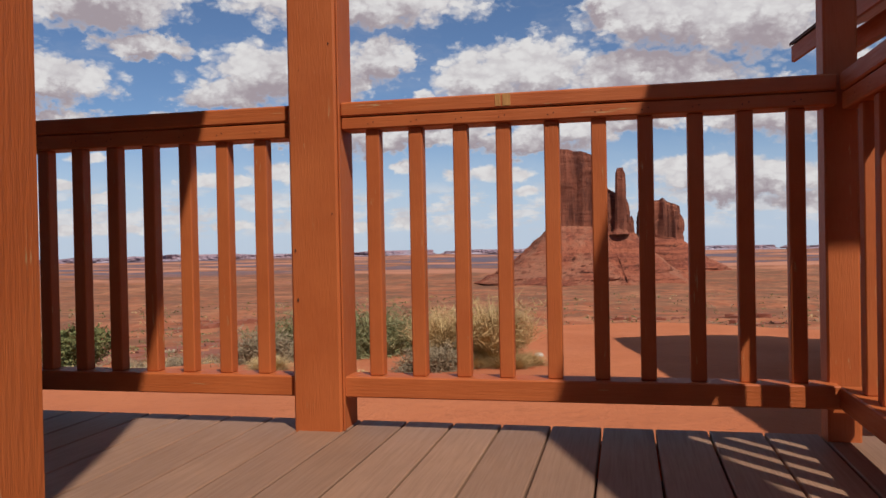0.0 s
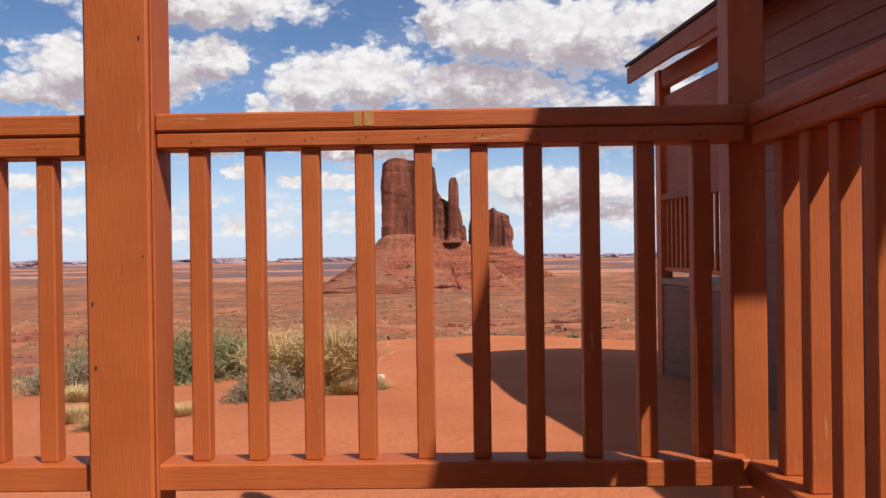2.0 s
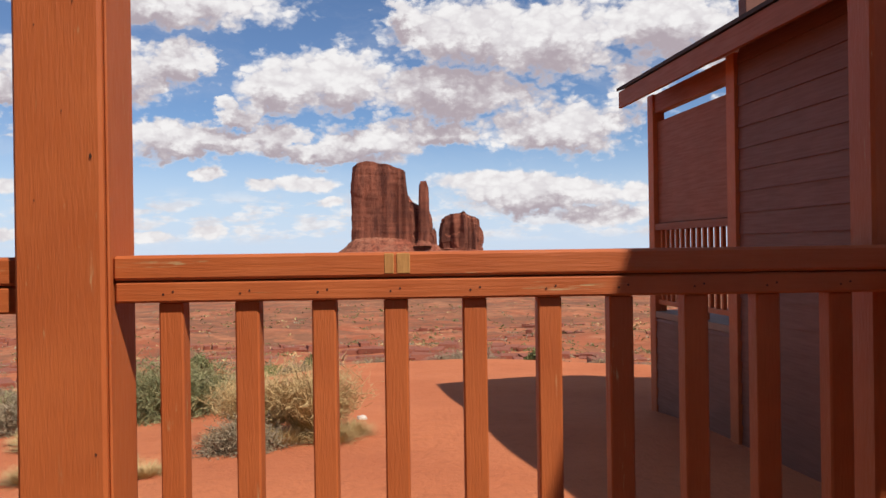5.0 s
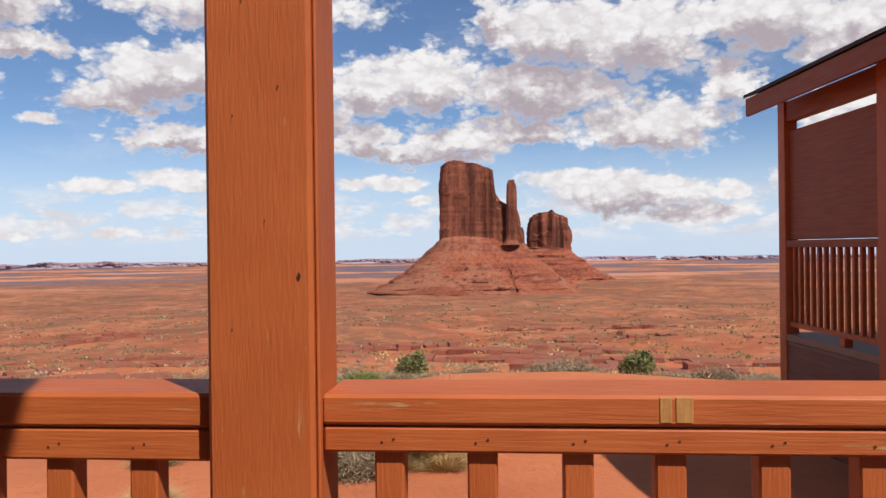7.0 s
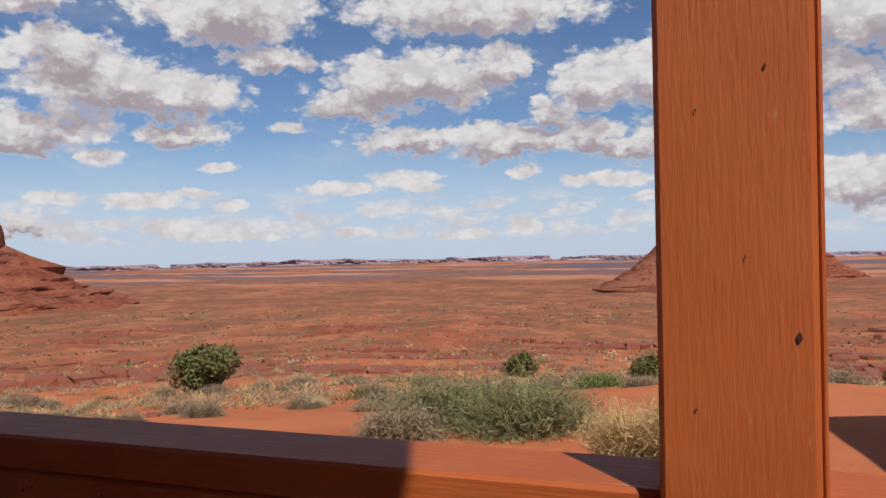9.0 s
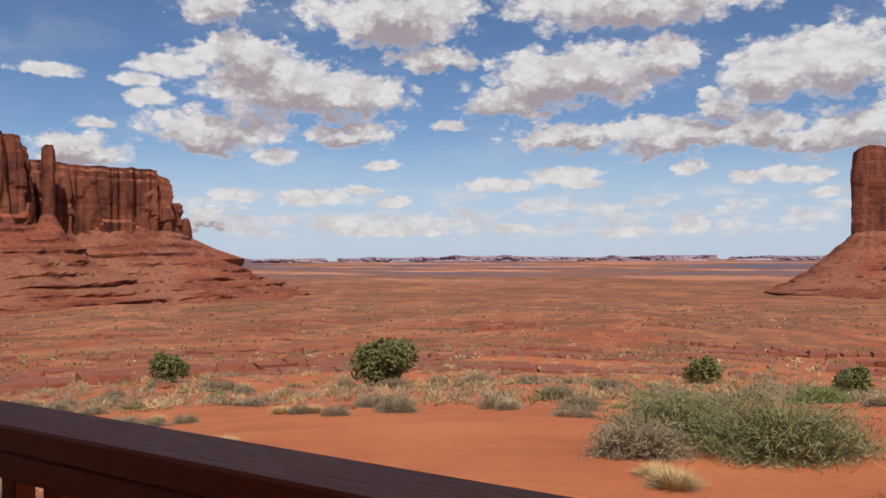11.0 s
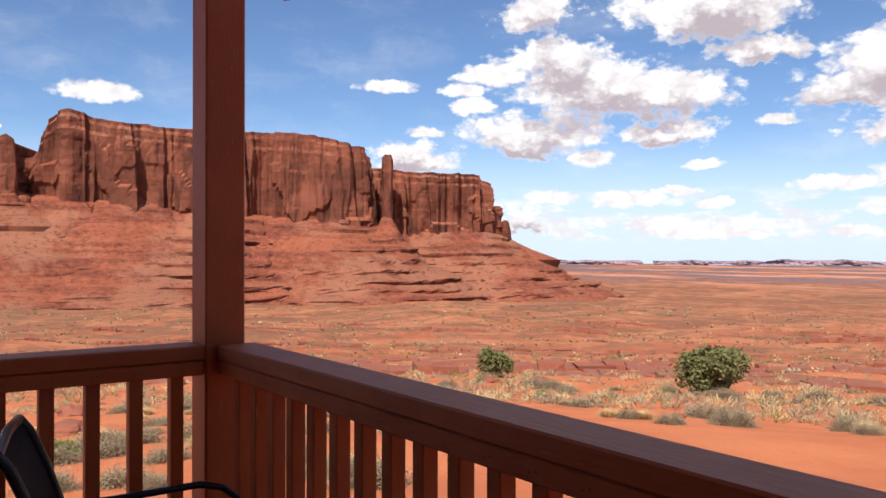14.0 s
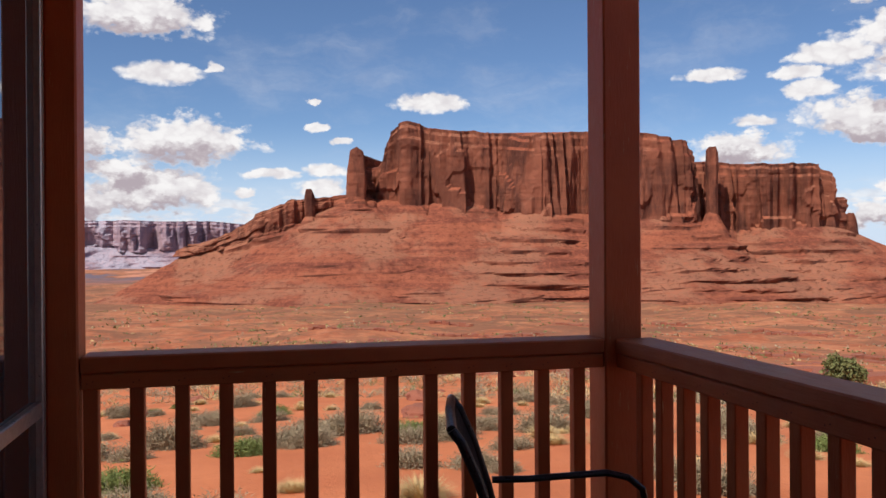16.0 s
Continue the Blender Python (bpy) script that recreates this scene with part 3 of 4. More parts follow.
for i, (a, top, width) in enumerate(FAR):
    mesa("far_mesa", "low tableland on the horizon, violet haze in its colour", [(*polar(a + 3.6 - k * 1.2, 4600 + 25 * i), -74 + 0.5 * top * (0.75 + 0.35 * math.sin(i * 1.7 + k * 2.1)), -78) for k in range(7)], 120, -90, hazed_rock, 2.0, 14.0, 14.0, 4, seed=11 + i, category="mesa", kind="structure", rough_top=3.0)


# ---- plants ----
def blades(count, radius, tall, seed, thin=0.006, spread=1.0, curl=0.3, ball=False, bits=2):
    """A tuft of stems that fan out from the base, with small leaves or seed heads."""
    rnd = random.Random(seed)
    verts, faces = [], []
    for _ in range(count):
        a, tilt = rnd.uniform(0, 2 * math.pi), math.sqrt(rnd.random()) * spread
        base = Vector((radius * 0.35 * math.cos(a) * rnd.random(), radius * 0.35 * math.sin(a) * rnd.random(), 0))
        length = tall * rnd.uniform(0.65, 1.05)
        reach = math.sin(tilt) * radius / max(tall, 0.01) * 1.1
        d = Vector((math.cos(a) * reach, math.sin(a) * reach, math.cos(tilt) if not ball else max(0.12, math.cos(tilt * 1.2))))
        side = Vector((-math.sin(a), math.cos(a), rnd.uniform(-.3, .3))) * thin
        p0, p1 = base, base + d * length * 0.55
        p2 = base + d * length + Vector((math.cos(a), math.sin(a), -0.6)) * curl * length * 0.15
        k = len(verts)
        verts += [p0 - side, p0 + side, p1 + side * 0.8, p1 - side * 0.8, p2]
        faces += [(k, k + 1, k + 2, k + 3), (k + 3, k + 2, k + 4)]
        for _ in range(bits):
            f = rnd.uniform(0.45, 1.0)
            q = base.lerp(p2, f)
            v = Vector((rnd.uniform(-1, 1), rnd.uniform(-1, 1), rnd.uniform(-0.2, 1))) * tall * 0.14
            w = v.cross(Vector((rnd.uniform(-1, 1), rnd.uniform(-1, 1), rnd.uniform(-1, 1)))).normalized() * thin * 1.5
            k = len(verts)
            verts += [q - w, q + w, q + v]
            faces += [(k, k + 1, k + 2)]
    me = bpy.data.meshes.new("tuft")
    me.from_pydata([tuple(v) for v in verts], [], faces)
    return me


def clumps(count, rx, rz, seed, leaf=0.07):
    """A ragged crown: many small leaf sprays round several lobes."""
    rnd = random.Random(seed)
    lobes = [(Vector((rnd.uniform(-.6, .6) * rx, rnd.uniform(-.6, .6) * rx, rz * rnd.uniform(.35, .75))), rnd.uniform(.35, .6)) for _ in range(9)]
    verts, faces = [], []
    for _ in range(count):
        c, s = rnd.choice(lobes)
        d = Vector((rnd.gauss(0, 1), rnd.gauss(0, 1), rnd.gauss(0, 1))).normalized() * rnd.uniform(.6, 1.0) * s
        p = c + Vector((d.x * rx, d.y * rx, d.z * rz * 0.75))
        p.z = max(p.z, 0.03)
        u = Vector((rnd.uniform(-1, 1), rnd.uniform(-1, 1), rnd.uniform(-.4, 1))).normalized() * leaf * rnd.uniform(.6, 1.4)
        w = u.cross(Vector((rnd.uniform(-1, 1), rnd.uniform(-1, 1), rnd.uniform(-1, 1)))).normalized() * leaf * 0.45
        k = len(verts)
        verts += [p - w, p + w, p + u + w * 0.5, p + u * 1.2, p + u - w * 0.7]
        faces += [(k, k + 1, k + 2, k + 3, k + 4)]
    me = bpy.data.meshes.new("crown")
    me.from_pydata([tuple(v) for v in verts], [], faces)
    return me


def plant(name, label, category, x, y, me, mat, scale=1.0, turn=0.0, group="", trunk=0.0):
    root = thing(name, label, category, group, (x, y, land(x, y) - 0.03))
    root.rotation_euler.z = turn
    root.scale = (scale, scale, scale)
    crown = new("crown", me)
    if not me.materials:
        me.materials.append(mat)
    crown.parent = root
    if trunk:
        bm = bmesh.new()
        rnd = random.Random(int(abs(x * 10)))
        for k in range(5):
            a = k * 1.3 + rnd.random()
            bx, by = math.cos(a), math.sin(a)
            add_tube(bm, [(0.05 * bx, 0.05 * by, 0), (0.2 * trunk * bx, 0.2 * trunk * by, 0.35 * trunk), (0.5 * trunk * bx, 0.5 * trunk * by, 0.8 * trunk)], 0.05 * trunk, 6)
        part("trunk", bm, bark, root)
    return root


straw_me = blades(2800, 0.5, 0.95, 1, 0.0026, 0.95, 0.8, bits=1)
sage_me = blades(2600, 0.95, 0.85, 2, 0.004, 1.25, 0.4, True, 3)
twig_me = blades(1500, 0.5, 0.5, 3, 0.004, 1.35, 0.3, True, 3)
twig2_me = blades(1300, 0.5, 0.38, 4, 0.004, 1.45, 0.3, True, 3)
tuft_me = blades(1300, 0.33, 0.3, 5, 0.0026, 1.3, 0.7, bits=0)
green_me = blades(1800, 0.5, 0.42, 6, 0.005, 1.35, 0.3, True, 4)
for me_, mat_ in ((straw_me, leaf_straw), (sage_me, leaf_sage), (twig_me, leaf_grey), (twig2_me, leaf_grey), (tuft_me, leaf_straw), (green_me, leaf_green)):
    me_.materials.append(mat_)
juniper_me = clumps(5200, 1.7, 2.4, 7, 0.13)
juniper2_me = clumps(3000, 1.1, 1.7, 8, 0.12)
for me_ in (juniper_me, juniper2_me):
    me_.materials.append(leaf_juniper)

plant("grass_clump", "tall straw-yellow grass clump on red sand", "grass", -0.5, 6.5, straw_me, leaf_straw, 0.95, 0.3)
plant("grass_clump", "straw-yellow grass clump with a green heart", "grass", -1.05, 6.6, straw_me, leaf_straw, 0.85, 2.1)
plant("dry_shrub", "small dry grey-brown shrub beside tall grass", "shrub", -1.05, 5.9, twig_me, leaf_grey, 0.75, 1.0)
plant("sage_bush", "grey-green sage bush on a sand mound", "bush", -2.7, 9.3, sage_me, leaf_sage, 1.0, 0.4)
plant("sage_bush", "wide grey-green sage bush on a sand mound", "bush", -4.1, 10.0, sage_me, leaf_sage, 1.05, 1.9)
plant("dry_shrub", "dry brown shrub at the edge of sage bushes", "shrub", -4.2, 8.5, twig_me, leaf_grey, 1.15, 2.6)
plant("juniper_bush", "round dark green juniper bush among dry grass", "bush", -25.4, 32.7, juniper_me, leaf_juniper, 1.05, 0.0, trunk=1.0)
plant("juniper_bush", "smaller olive green juniper bush on red slope", "bush", -38.0, 29.5, juniper2_me, leaf_juniper, 1.0, 0.7, trunk=0.8)
plant("juniper_bush", "dark green juniper bush beyond the sage", "bush", -13.0, 46.0, juniper2_me, leaf_juniper, 0.95, 1.7, trunk=0.8)
plant("juniper_bush", "dark green bush on the lower slope", "bush", 6.5, 42.0, juniper2_me, leaf_juniper, 0.9, 3.0, trunk=0.8)
plant("juniper_bush", "grey-green bush on the lower slope", "bush", -4.6, 36.0, juniper2_me, leaf_juniper, 0.75, 2.2, trunk=0.8)
plant("dry_shrub", "tangled dry shrub near red rocks", "shrub", 2.0, 23.0, twig_me, leaf_grey, 1.9, 0.5)
plant("dry_shrub", "bare twiggy shrub near red rocks", "shrub", 6.3, 24.0, twig_me, leaf_grey, 1.5, 1.5)

rnd = random.Random(4)
KINDS = [("dry_shrub", "low dry grey-brown desert shrub", "shrub", twig_me, leaf_grey), ("dry_shrub", "flat dry grey-brown desert shrub", "shrub", twig2_me, leaf_grey),
         ("grass_tuft", "small tuft of straw-yellow desert grass", "grass", tuft_me, leaf_straw), ("green_shrub", "low yellow-green desert shrub", "shrub", green_me, leaf_green)]
placed_n = 0
while placed_n < 250:
    a, r = rnd.uniform(-22, 104), 9 + 34 * rnd.random() ** 0.75
    x, y = polar(a, r)
    bare = r < 15 and -16 < a < 50
    if bare or (x > -1.5 and y < 18) or noise.noise(Vector((x, y, 0)) * 0.12) < -0.25:
        continue
    name_, label_, cat_, me_, mat_ = KINDS[rnd.choices((0, 1, 2, 3), (4, 4, 4, 1))[0]]
    plant(name_, label_, cat_, x, y, me_, mat_, rnd.uniform(0.6, 1.3), rnd.uniform(0, 6.28), "desert scrub")
    placed_n += 1
for i in range(48):
    x, y = polar(rnd.uniform(58, 104), rnd.uniform(8.5, 24))
    name_, label_, cat_, me_, mat_ = KINDS[rnd.choices((0, 1, 2, 3), (5, 4, 3, 1))[0]]
    plant(name_, label_, cat_, x, y, me_, mat_, rnd.uniform(0.4, 0.95), rnd.uniform(0, 6.28), "desert scrub")
for x, y, s in ((-0.3, 6.2, .9), (-0.75, 6.15, .9), (-0.15, 6.55, .8), (-1.3, 6.35, .8), (-2.1, 4.6, .7), (-1.6, 5.0, .6), (-2.6, 5.2, .8), (-3.3, 6.8, .9), (-3.6, 7.2, .7), (-2.0, 5.6, .5)):
    plant("grass_tuft", "small tuft of dry straw-yellow grass", "grass", x, y, tuft_me, leaf_straw, s, x * 3, "dry grass tufts")


def far_scrub():
    """Scrub on the slopes beyond, too many to count."""
    rnd = random.Random(9)
    groups = {0: ([], []), 1: ([], []), 2: ([], [])}
    for _ in range(11000):
        a, r = rnd.uniform(-24, 106), 24 * (40.0 ** (rnd.random() ** 0.9))
        x, y = polar(a, r)
        if noise.noise(Vector((x, y, 7)) * 0.02) < -0.2:
            continue
        g = rnd.choices((0, 1, 2), (6, 2, 1) if r < 90 else (3, 1, 5))[0]
        verts, faces = groups[g]
        s, z = rnd.uniform(0.14, 0.42) * (1 + r / 150), land(x, y)
        for _ in range(60 if r < 80 else 12 if r < 200 else 6):
            d = Vector((rnd.gauss(0, 1), rnd.gauss(0, 1), abs(rnd.gauss(0, .7)) + .1)).normalized()
            p = Vector((x, y, z - 0.05)) + Vector((d.x * s, d.y * s, d.z * s * 0.8)) * rnd.uniform(.5, 1)
            u = (d + Vector((rnd.uniform(-.6, .6), rnd.uniform(-.6, .6), rnd.uniform(-.6, .5)))).normalized() * s * 0.45
            w = u.cross(Vector((rnd.uniform(-1, 1), rnd.uniform(-1, 1), 1))).normalized() * s * (0.035 if r < 80 else 0.16 if r < 200 else 0.3)
            k = len(verts)
            verts += [tuple(p - w), tuple(p + w), tuple(p + u + w * .4), tuple(p + u - w * .6)]
            faces.append((k, k + 1, k + 2, k + 3))
    for (verts, faces), mat, name_, label_ in zip(groups.values(), (leaf_grey, leaf_straw, leaf_juniper), ("far_scrub", "far_grass", "far_bushes"),
                                                  ("grey-brown scrub dotted over the red slopes", "straw-yellow grass dotted over the red slopes", "dark green bushes dotted over the valley")):
        me = bpy.data.meshes.new(name_)
        me.from_pydata(verts, [], faces)
        me.materials.append(mat)
        tagged(new(name_, me), label_, "scrub", kind="stuff")


far_scrub()


def boulder(x, y, s, seed, name="boulder", label="weathered red sandstone boulder half sunk in sand", mat=None, flat=0.6):
    bm = bmesh.new()
    bmesh.ops.create_icosphere(bm, subdivisions=3, radius=1.0)
    for v in bm.verts:
        n = noise.fractal(v.co * 1.3 + Vector((seed * 3.1, 0, 0)), 0.9, 2.1, 4)
        v.co = v.co * (1 + 0.35 * n)
        v.co.z = round(v.co.z * 4) / 4 * 0.5 + v.co.z * 0.5
        v.co = Vector((v.co.x * s, v.co.y * s * 0.8, v.co.z * s * flat))
    ob = mesh_object(name, bm, mat or stone_red)
    ob.location = (x, y, land(x, y) + s * flat * 0.25)
    return tagged(ob, label, "rock", "rocks on the slope" if s > 0.1 else "")


boulder(-0.11, 7.44, 0.055, 1, "stone", "small pale stone lying on red sand", stone_white)
for i in range(60):
    a, r = rnd.uniform(-17, 4) if i < 26 else rnd.uniform(5, 100), rnd.uniform(20, 60)
    boulder(*polar(a, r), rnd.uniform(0.15, 0.75), i, flat=0.45)


def rock_ledges():
    """Broken sandstone shelves that crop out along the slopes, too many blocks to count."""
    rnd = random.Random(31)
    verts, faces = [], []
    for i in range(90):
        r = 55 * 8.0 ** rnd.random()
        x, y = polar(rnd.uniform(-18, 88), r)
        length, tall = rnd.uniform(4, 13) * (1 + r / 150), rnd.uniform(0.3, 0.75) * (1 + r / 250)
        turn = Matrix.Rotation(math.atan2(y, x) + math.pi / 2 + rnd.uniform(-.25, .25), 3, "Z")
        n = max(4, int(length / 1.6))
        for k in range(n):
            u = (k / (n - 1) - 0.5) * length + rnd.uniform(-.4, .4)
            w, d, h = rnd.uniform(0.6, 1.6), rnd.uniform(0.8, 1.8), tall * rnd.uniform(0.3, 1.0)
            middle = Vector((x, y, 0)) + turn @ Vector((u, 0.8 * noise.noise(Vector((u * 0.2, i, 0))), 0))
            middle.z = land(middle.x, middle.y)
            first = len(verts)
            for dz in (-0.6, h):
                for dx, dy in ((-w, -d), (w, -d), (w, d), (-w, d)):
                    verts.append(tuple(middle + turn @ Vector((dx * rnd.uniform(.7, 1.1), dy * rnd.uniform(.7, 1.1), dz * rnd.uniform(.8, 1.1)))))
            faces += [tuple(first + q for q in f) for f in ((0, 3, 2, 1), (4, 5, 6, 7), (0, 1, 5, 4), (1, 2, 6, 5), (2, 3, 7, 6), (3, 0, 4, 7))]
    me = bpy.data.meshes.new("rock_ledges")
    me.from_pydata(verts, [], faces)
    me.materials.append(stone_red)
    tagged(new("rock_ledges", me), "broken red sandstone ledges cropping out of the slopes", "rock", kind="stuff")


rock_ledges()

# ---- deck ----
RAIL_IN, RAIL_OUT = 0.036, 0.175
END_X, LEFT_X, WALL_Y, SIDE_X, BACK_Y = 1.483, -4.15, -1.80, 0.49, -7.0


def railing(name, label, length, balusters, cap=(0.95, 1.0), sub=(0.9, 0.9475), group="deck railings"):
    """A railing section along +x from its own origin; its inner face looks to -y."""
    root = thing(name, label, "railing", group)
    part("cap_rail", box(0, length, RAIL_IN, RAIL_OUT, cap[0], cap[1], 0.005), paint_x, root)
    part("sub_rail", box(0.002, length - 0.002, RAIL_IN + 0.004, RAIL_IN + 0.1, sub[0], sub[1], 0.004), paint_x, root)
    part("bottom_rail", box(0.001, length - 0.001, RAIL_IN - 0.01, RAIL_IN + 0.085, 0.10, 0.163, 0.004), paint_x, root)
    shared = nail = None
    for x in balusters:
        if shared is None:
            b = part("baluster", box(-0.0215, 0.0215, -0.0215, 0.0215, 0, sub[0] - 0.163, 0.003), paint_z, root)
            shared = b.data
        else:
            b = new("baluster", shared)
            b.parent = root
        b.location = (x, RAIL_IN + 0.04, 0.163)
        for dx, dz in ((-0.008, 0.4), (0.009, 0.52)):
            if nail is None:
                k = bmesh.new()
                bmesh.ops.create_circle(k, cap_ends=True, segments=7, radius=0.0022, matrix=pose(0, 0, 0, 90, 0, 0))
                head = part("nail_hole", k, knot_wood, root)
                nail = head.data
            else:
                head = new("nail_hole", nail)
                head.parent = root
            head.location = (x + dx, RAIL_IN + 0.003, sub[0] + dz * (sub[1] - sub[0]))
    return root


def post(name, label, x0, x1, y0, y1, z0, z1, marks=()):
    root = thing(name, label, "post", "deck posts", ((x0 + x1) / 2, (y0 + y1) / 2, z0))
    w, d = (x1 - x0) / 2, (y1 - y0) / 2
    bm = box(-w, w, -d, d, 0, z1 - z0, 0.006)
    part("shaft", bm, paint_z, root)
    for x, z, s in marks:
        k = bmesh.new()
        bmesh.ops.create_circle(k, cap_ends=True, segments=9, radius=s, matrix=pose(x, -d - 0.002, z, 90, 0, 0))
        for v in k.verts:
            v.co.z = z + (v.co.z - z) * (1.5 + 0.6 * math.sin(v.co.x * 900))
        part("knot", k, knot_wood, root)
    return root


mid = post("deck_post", "square orange-brown painted wooden deck post with knots", -0.0765, 0.0765, 0.0, 0.153, -0.5, 2.598,
           [(0.058, 1.672, 0.0028), (-0.035, 1.898, 0.0013), (-0.039, 1.597, 0.0012), (0.031, 1.937, 0.0015), (0.06, 1.16, 0.0022), (-0.06, 1.05, 0.003), (-0.055, 0.9, 0.0035), (0.01, 1.75, 0.0012), (-0.02, 2.06, 0.0012)])
part("edge_strip", box(0.0775, 0.083, -0.066, -0.05, 0.5, 3.1, 0.002), paint_z, mid, "narrow painted strip")
post("deck_post", "square orange-brown wooden corner post in shade", -4.29, -4.15, 0.0, 0.14, -0.5, 2.6)
post("deck_post", "square orange-brown wooden end post in shade", 1.456, 1.543, 0.08, 0.167, -0.5, 2.6)
post("deck_post", "wooden post against the cabin wall", -4.27, -4.15, -1.79, -1.70, -0.5, 2.6)

right = railing("railing", "orange-brown wooden railing half in sunlight", END_X - 0.0785, [x - 0.0775 for x in (0.173, 0.308, 0.445, 0.574, 0.716, 0.851, 0.981, 1.117, 1.248, 1.381)], (0.956, 1.0), (0.916, 0.9535))
right.location = (0.0775, 0, 0)
for dx, w in ((0.488, 0.010), (0.514, 0.014)):
    part("bare_patch", box(dx - w, dx + w * 0.7, RAIL_IN - 0.0015, RAIL_IN + 0.003, 0.962, 0.998, 0.001), bare_wood, right, "bare yellow wood patch")
long_len = -0.0775 - LEFT_X
long_rail = railing("railing", "long orange-brown wooden railing mostly in shade", long_len - 0.002, [long_len - 0.1215 - 0.1315 * i for i in range(30)])
long_rail.location = (LEFT_X + 0.001, 0, 0)
side = railing("railing", "orange-brown wooden side railing below a glazed cabin wall", 1.695, [0.027 + 0.1318 * i for i in range(13)])
side.matrix_basis = pose(LEFT_X + RAIL_IN, -1.697, 0, 0, 0, 90)
walk_side = railing("railing", "orange-brown side railing facing the next cabin", 4.9, [0.12 + 0.131 * i for i in range(36)])
walk_side.matrix_basis = pose(END_X - 0.034, 0.03, 0, 0, 0, -90)

# planks, all along y, with rim board and joists below
bm = box(LEFT_X - 0.14, END_X + 0.14, 0.10, 0.14, -0.26, -0.034, 0.003)
tagged(mesh_object("rim_board", bm, paint_x), "painted rim board below deck planks", "trim", kind="structure")
deck = new("floor")
tagged(deck, "weathered brown wooden deck planks with narrow gaps", "floor", kind="structure")
plank_meshes = {}
x = 0.085 - 0.152 * 29
while x < END_X + 0.1:
    y0 = WALL_Y + 0.004 if x + 0.15 < SIDE_X else BACK_Y
    if y0 not in plank_meshes:
        b = part("plank", box(0, 0.1455, y0, 0.168, -0.03, 0, 0.003), deck_wood, deck)
        plank_meshes[y0] = b.data
    else:
        b = new("plank", plank_meshes[y0])
        b.parent = deck
    b.location = (x + 0.003, 0, 0)
    x += 0.152
bm = bmesh.new()
for i in range(8):
    add_box(bm, LEFT_X - 0.1, END_X + 0.1, -6.6 + i * 0.9 if i else BACK_Y + 0.1, -6.55 + i * 0.9 if i else BACK_Y + 0.15, -0.2, -0.031)
tagged(mesh_object("joists", bm, dark_room), "dark joists under the deck", "trim", kind="structure")

# ---- own cabin ----
glass = bpy.data.materials.new("window_glass")
glass.use_nodes = True
G = Nodes(glass.node_tree)
gb = G.add("ShaderNodeBsdfPrincipled")
gb.inputs["Base Color"].default_value = (0.03, 0.035, 0.04, 1)
gb.inputs["Roughness"].default_value = 0.02
gb.inputs["IOR"].default_value = 2.1
gb.inputs["Transmission Weight"].default_value = 0.0
gb.inputs["Specular IOR Level"].default_value = 0.8
G.put(G.add("ShaderNodeOutputMaterial").inputs[0], gb.outputs[0])

cabin = thing("cabin", "painted wooden cabin with a glazed front behind the deck", "cabin", kind="structure")


def clapboards(parent, x0, x1, y0, y1, z0, z1, axis, proud, mat=siding, pitch=0.19):
    """Lapped boards on a wall; axis: the way they run; proud: the way they face (+1, -1)."""
    z = z0
    while z < z1 - 0.02:
        h = min(pitch, z1 - z)
        bm = bmesh.new()
        if axis == "y":
            f = x0 if proud < 0 else x1
            ring = [(f, z), (f + proud * 0.022, z), (f + proud * 0.008, z + h), (f, z + h)]
            a = [bm.verts.new((q, y0, w)) for q, w in ring]
            b = [bm.verts.new((q, y1, w)) for q, w in ring]
        else:
            f = y0 if proud < 0 else y1
            ring = [(f, z), (f + proud * 0.022, z), (f + proud * 0.008, z + h), (f, z + h)]
            a = [bm.verts.new((x0, q, w)) for q, w in ring]
            b = [bm.verts.new((x1, q, w)) for q, w in ring]
        for k in range(4):
            bm.faces.new((a[k], a[(k + 1) % 4], b[(k + 1) % 4], b[k]))
        bm.faces.new(a[::-1])
        bm.faces.new(b)
        bmesh.ops.recalc_face_normals(bm, faces=bm.faces)
        part("siding_board", bm, mat, parent)
        z += pitch


# front wall with one wide window, side wall along the walkway
part("wall", box(-1.0, SIDE_X - 0.03, WALL_Y - 0.12, WALL_Y, -0.5, 2.6), siding, cabin)
part("wall", box(-4.31, -1.0, WALL_Y - 0.12, WALL_Y, 2.45, 2.6), siding, cabin)
part("wall", box(-4.31, -1.0, WALL_Y - 0.12, WALL_Y, -0.5, 0.03), siding, cabin)
part("wall", box(SIDE_X - 0.15, SIDE_X - 0.03, BACK_Y, WALL_Y - 0.125, -0.5, 2.6), siding, cabin)
part("wall", box(LEFT_X - 0.3, SIDE_X - 0.16, BACK_Y - 0.12, BACK_Y, -0.5, 2.6), siding, cabin)
part("wall", box(LEFT_X - 0.3, LEFT_X - 0.165, BACK_Y + 0.002, WALL_Y - 0.122, -0.5, 2.6), siding, cabin)
part("corner_board", box(SIDE_X - 0.028, SIDE_X, WALL_Y - 0.30, WALL_Y + 0.02, -0.4, 2.6, 0.003), paint_z, cabin)
clapboards(cabin, SIDE_X - 0.03, SIDE_X - 0.029, BACK_Y, WALL_Y - 0.31, 0.0, 2.6, "y", 1)
window = thing("window_1", "wide sliding glass window in a grey aluminium frame", "window", kind="structure")
wx0, wx1, gy = -4.12, -1.0, WALL_Y + 0.004
for a, b in ((wx0, wx0 + 0.035), (-2.55, -2.5), (wx1 - 0.035, wx1)):
    part("window_frame", box(a, b, gy - 0.03, gy + 0.014, 0.03, 2.45, 0.003), frame_grey, window)
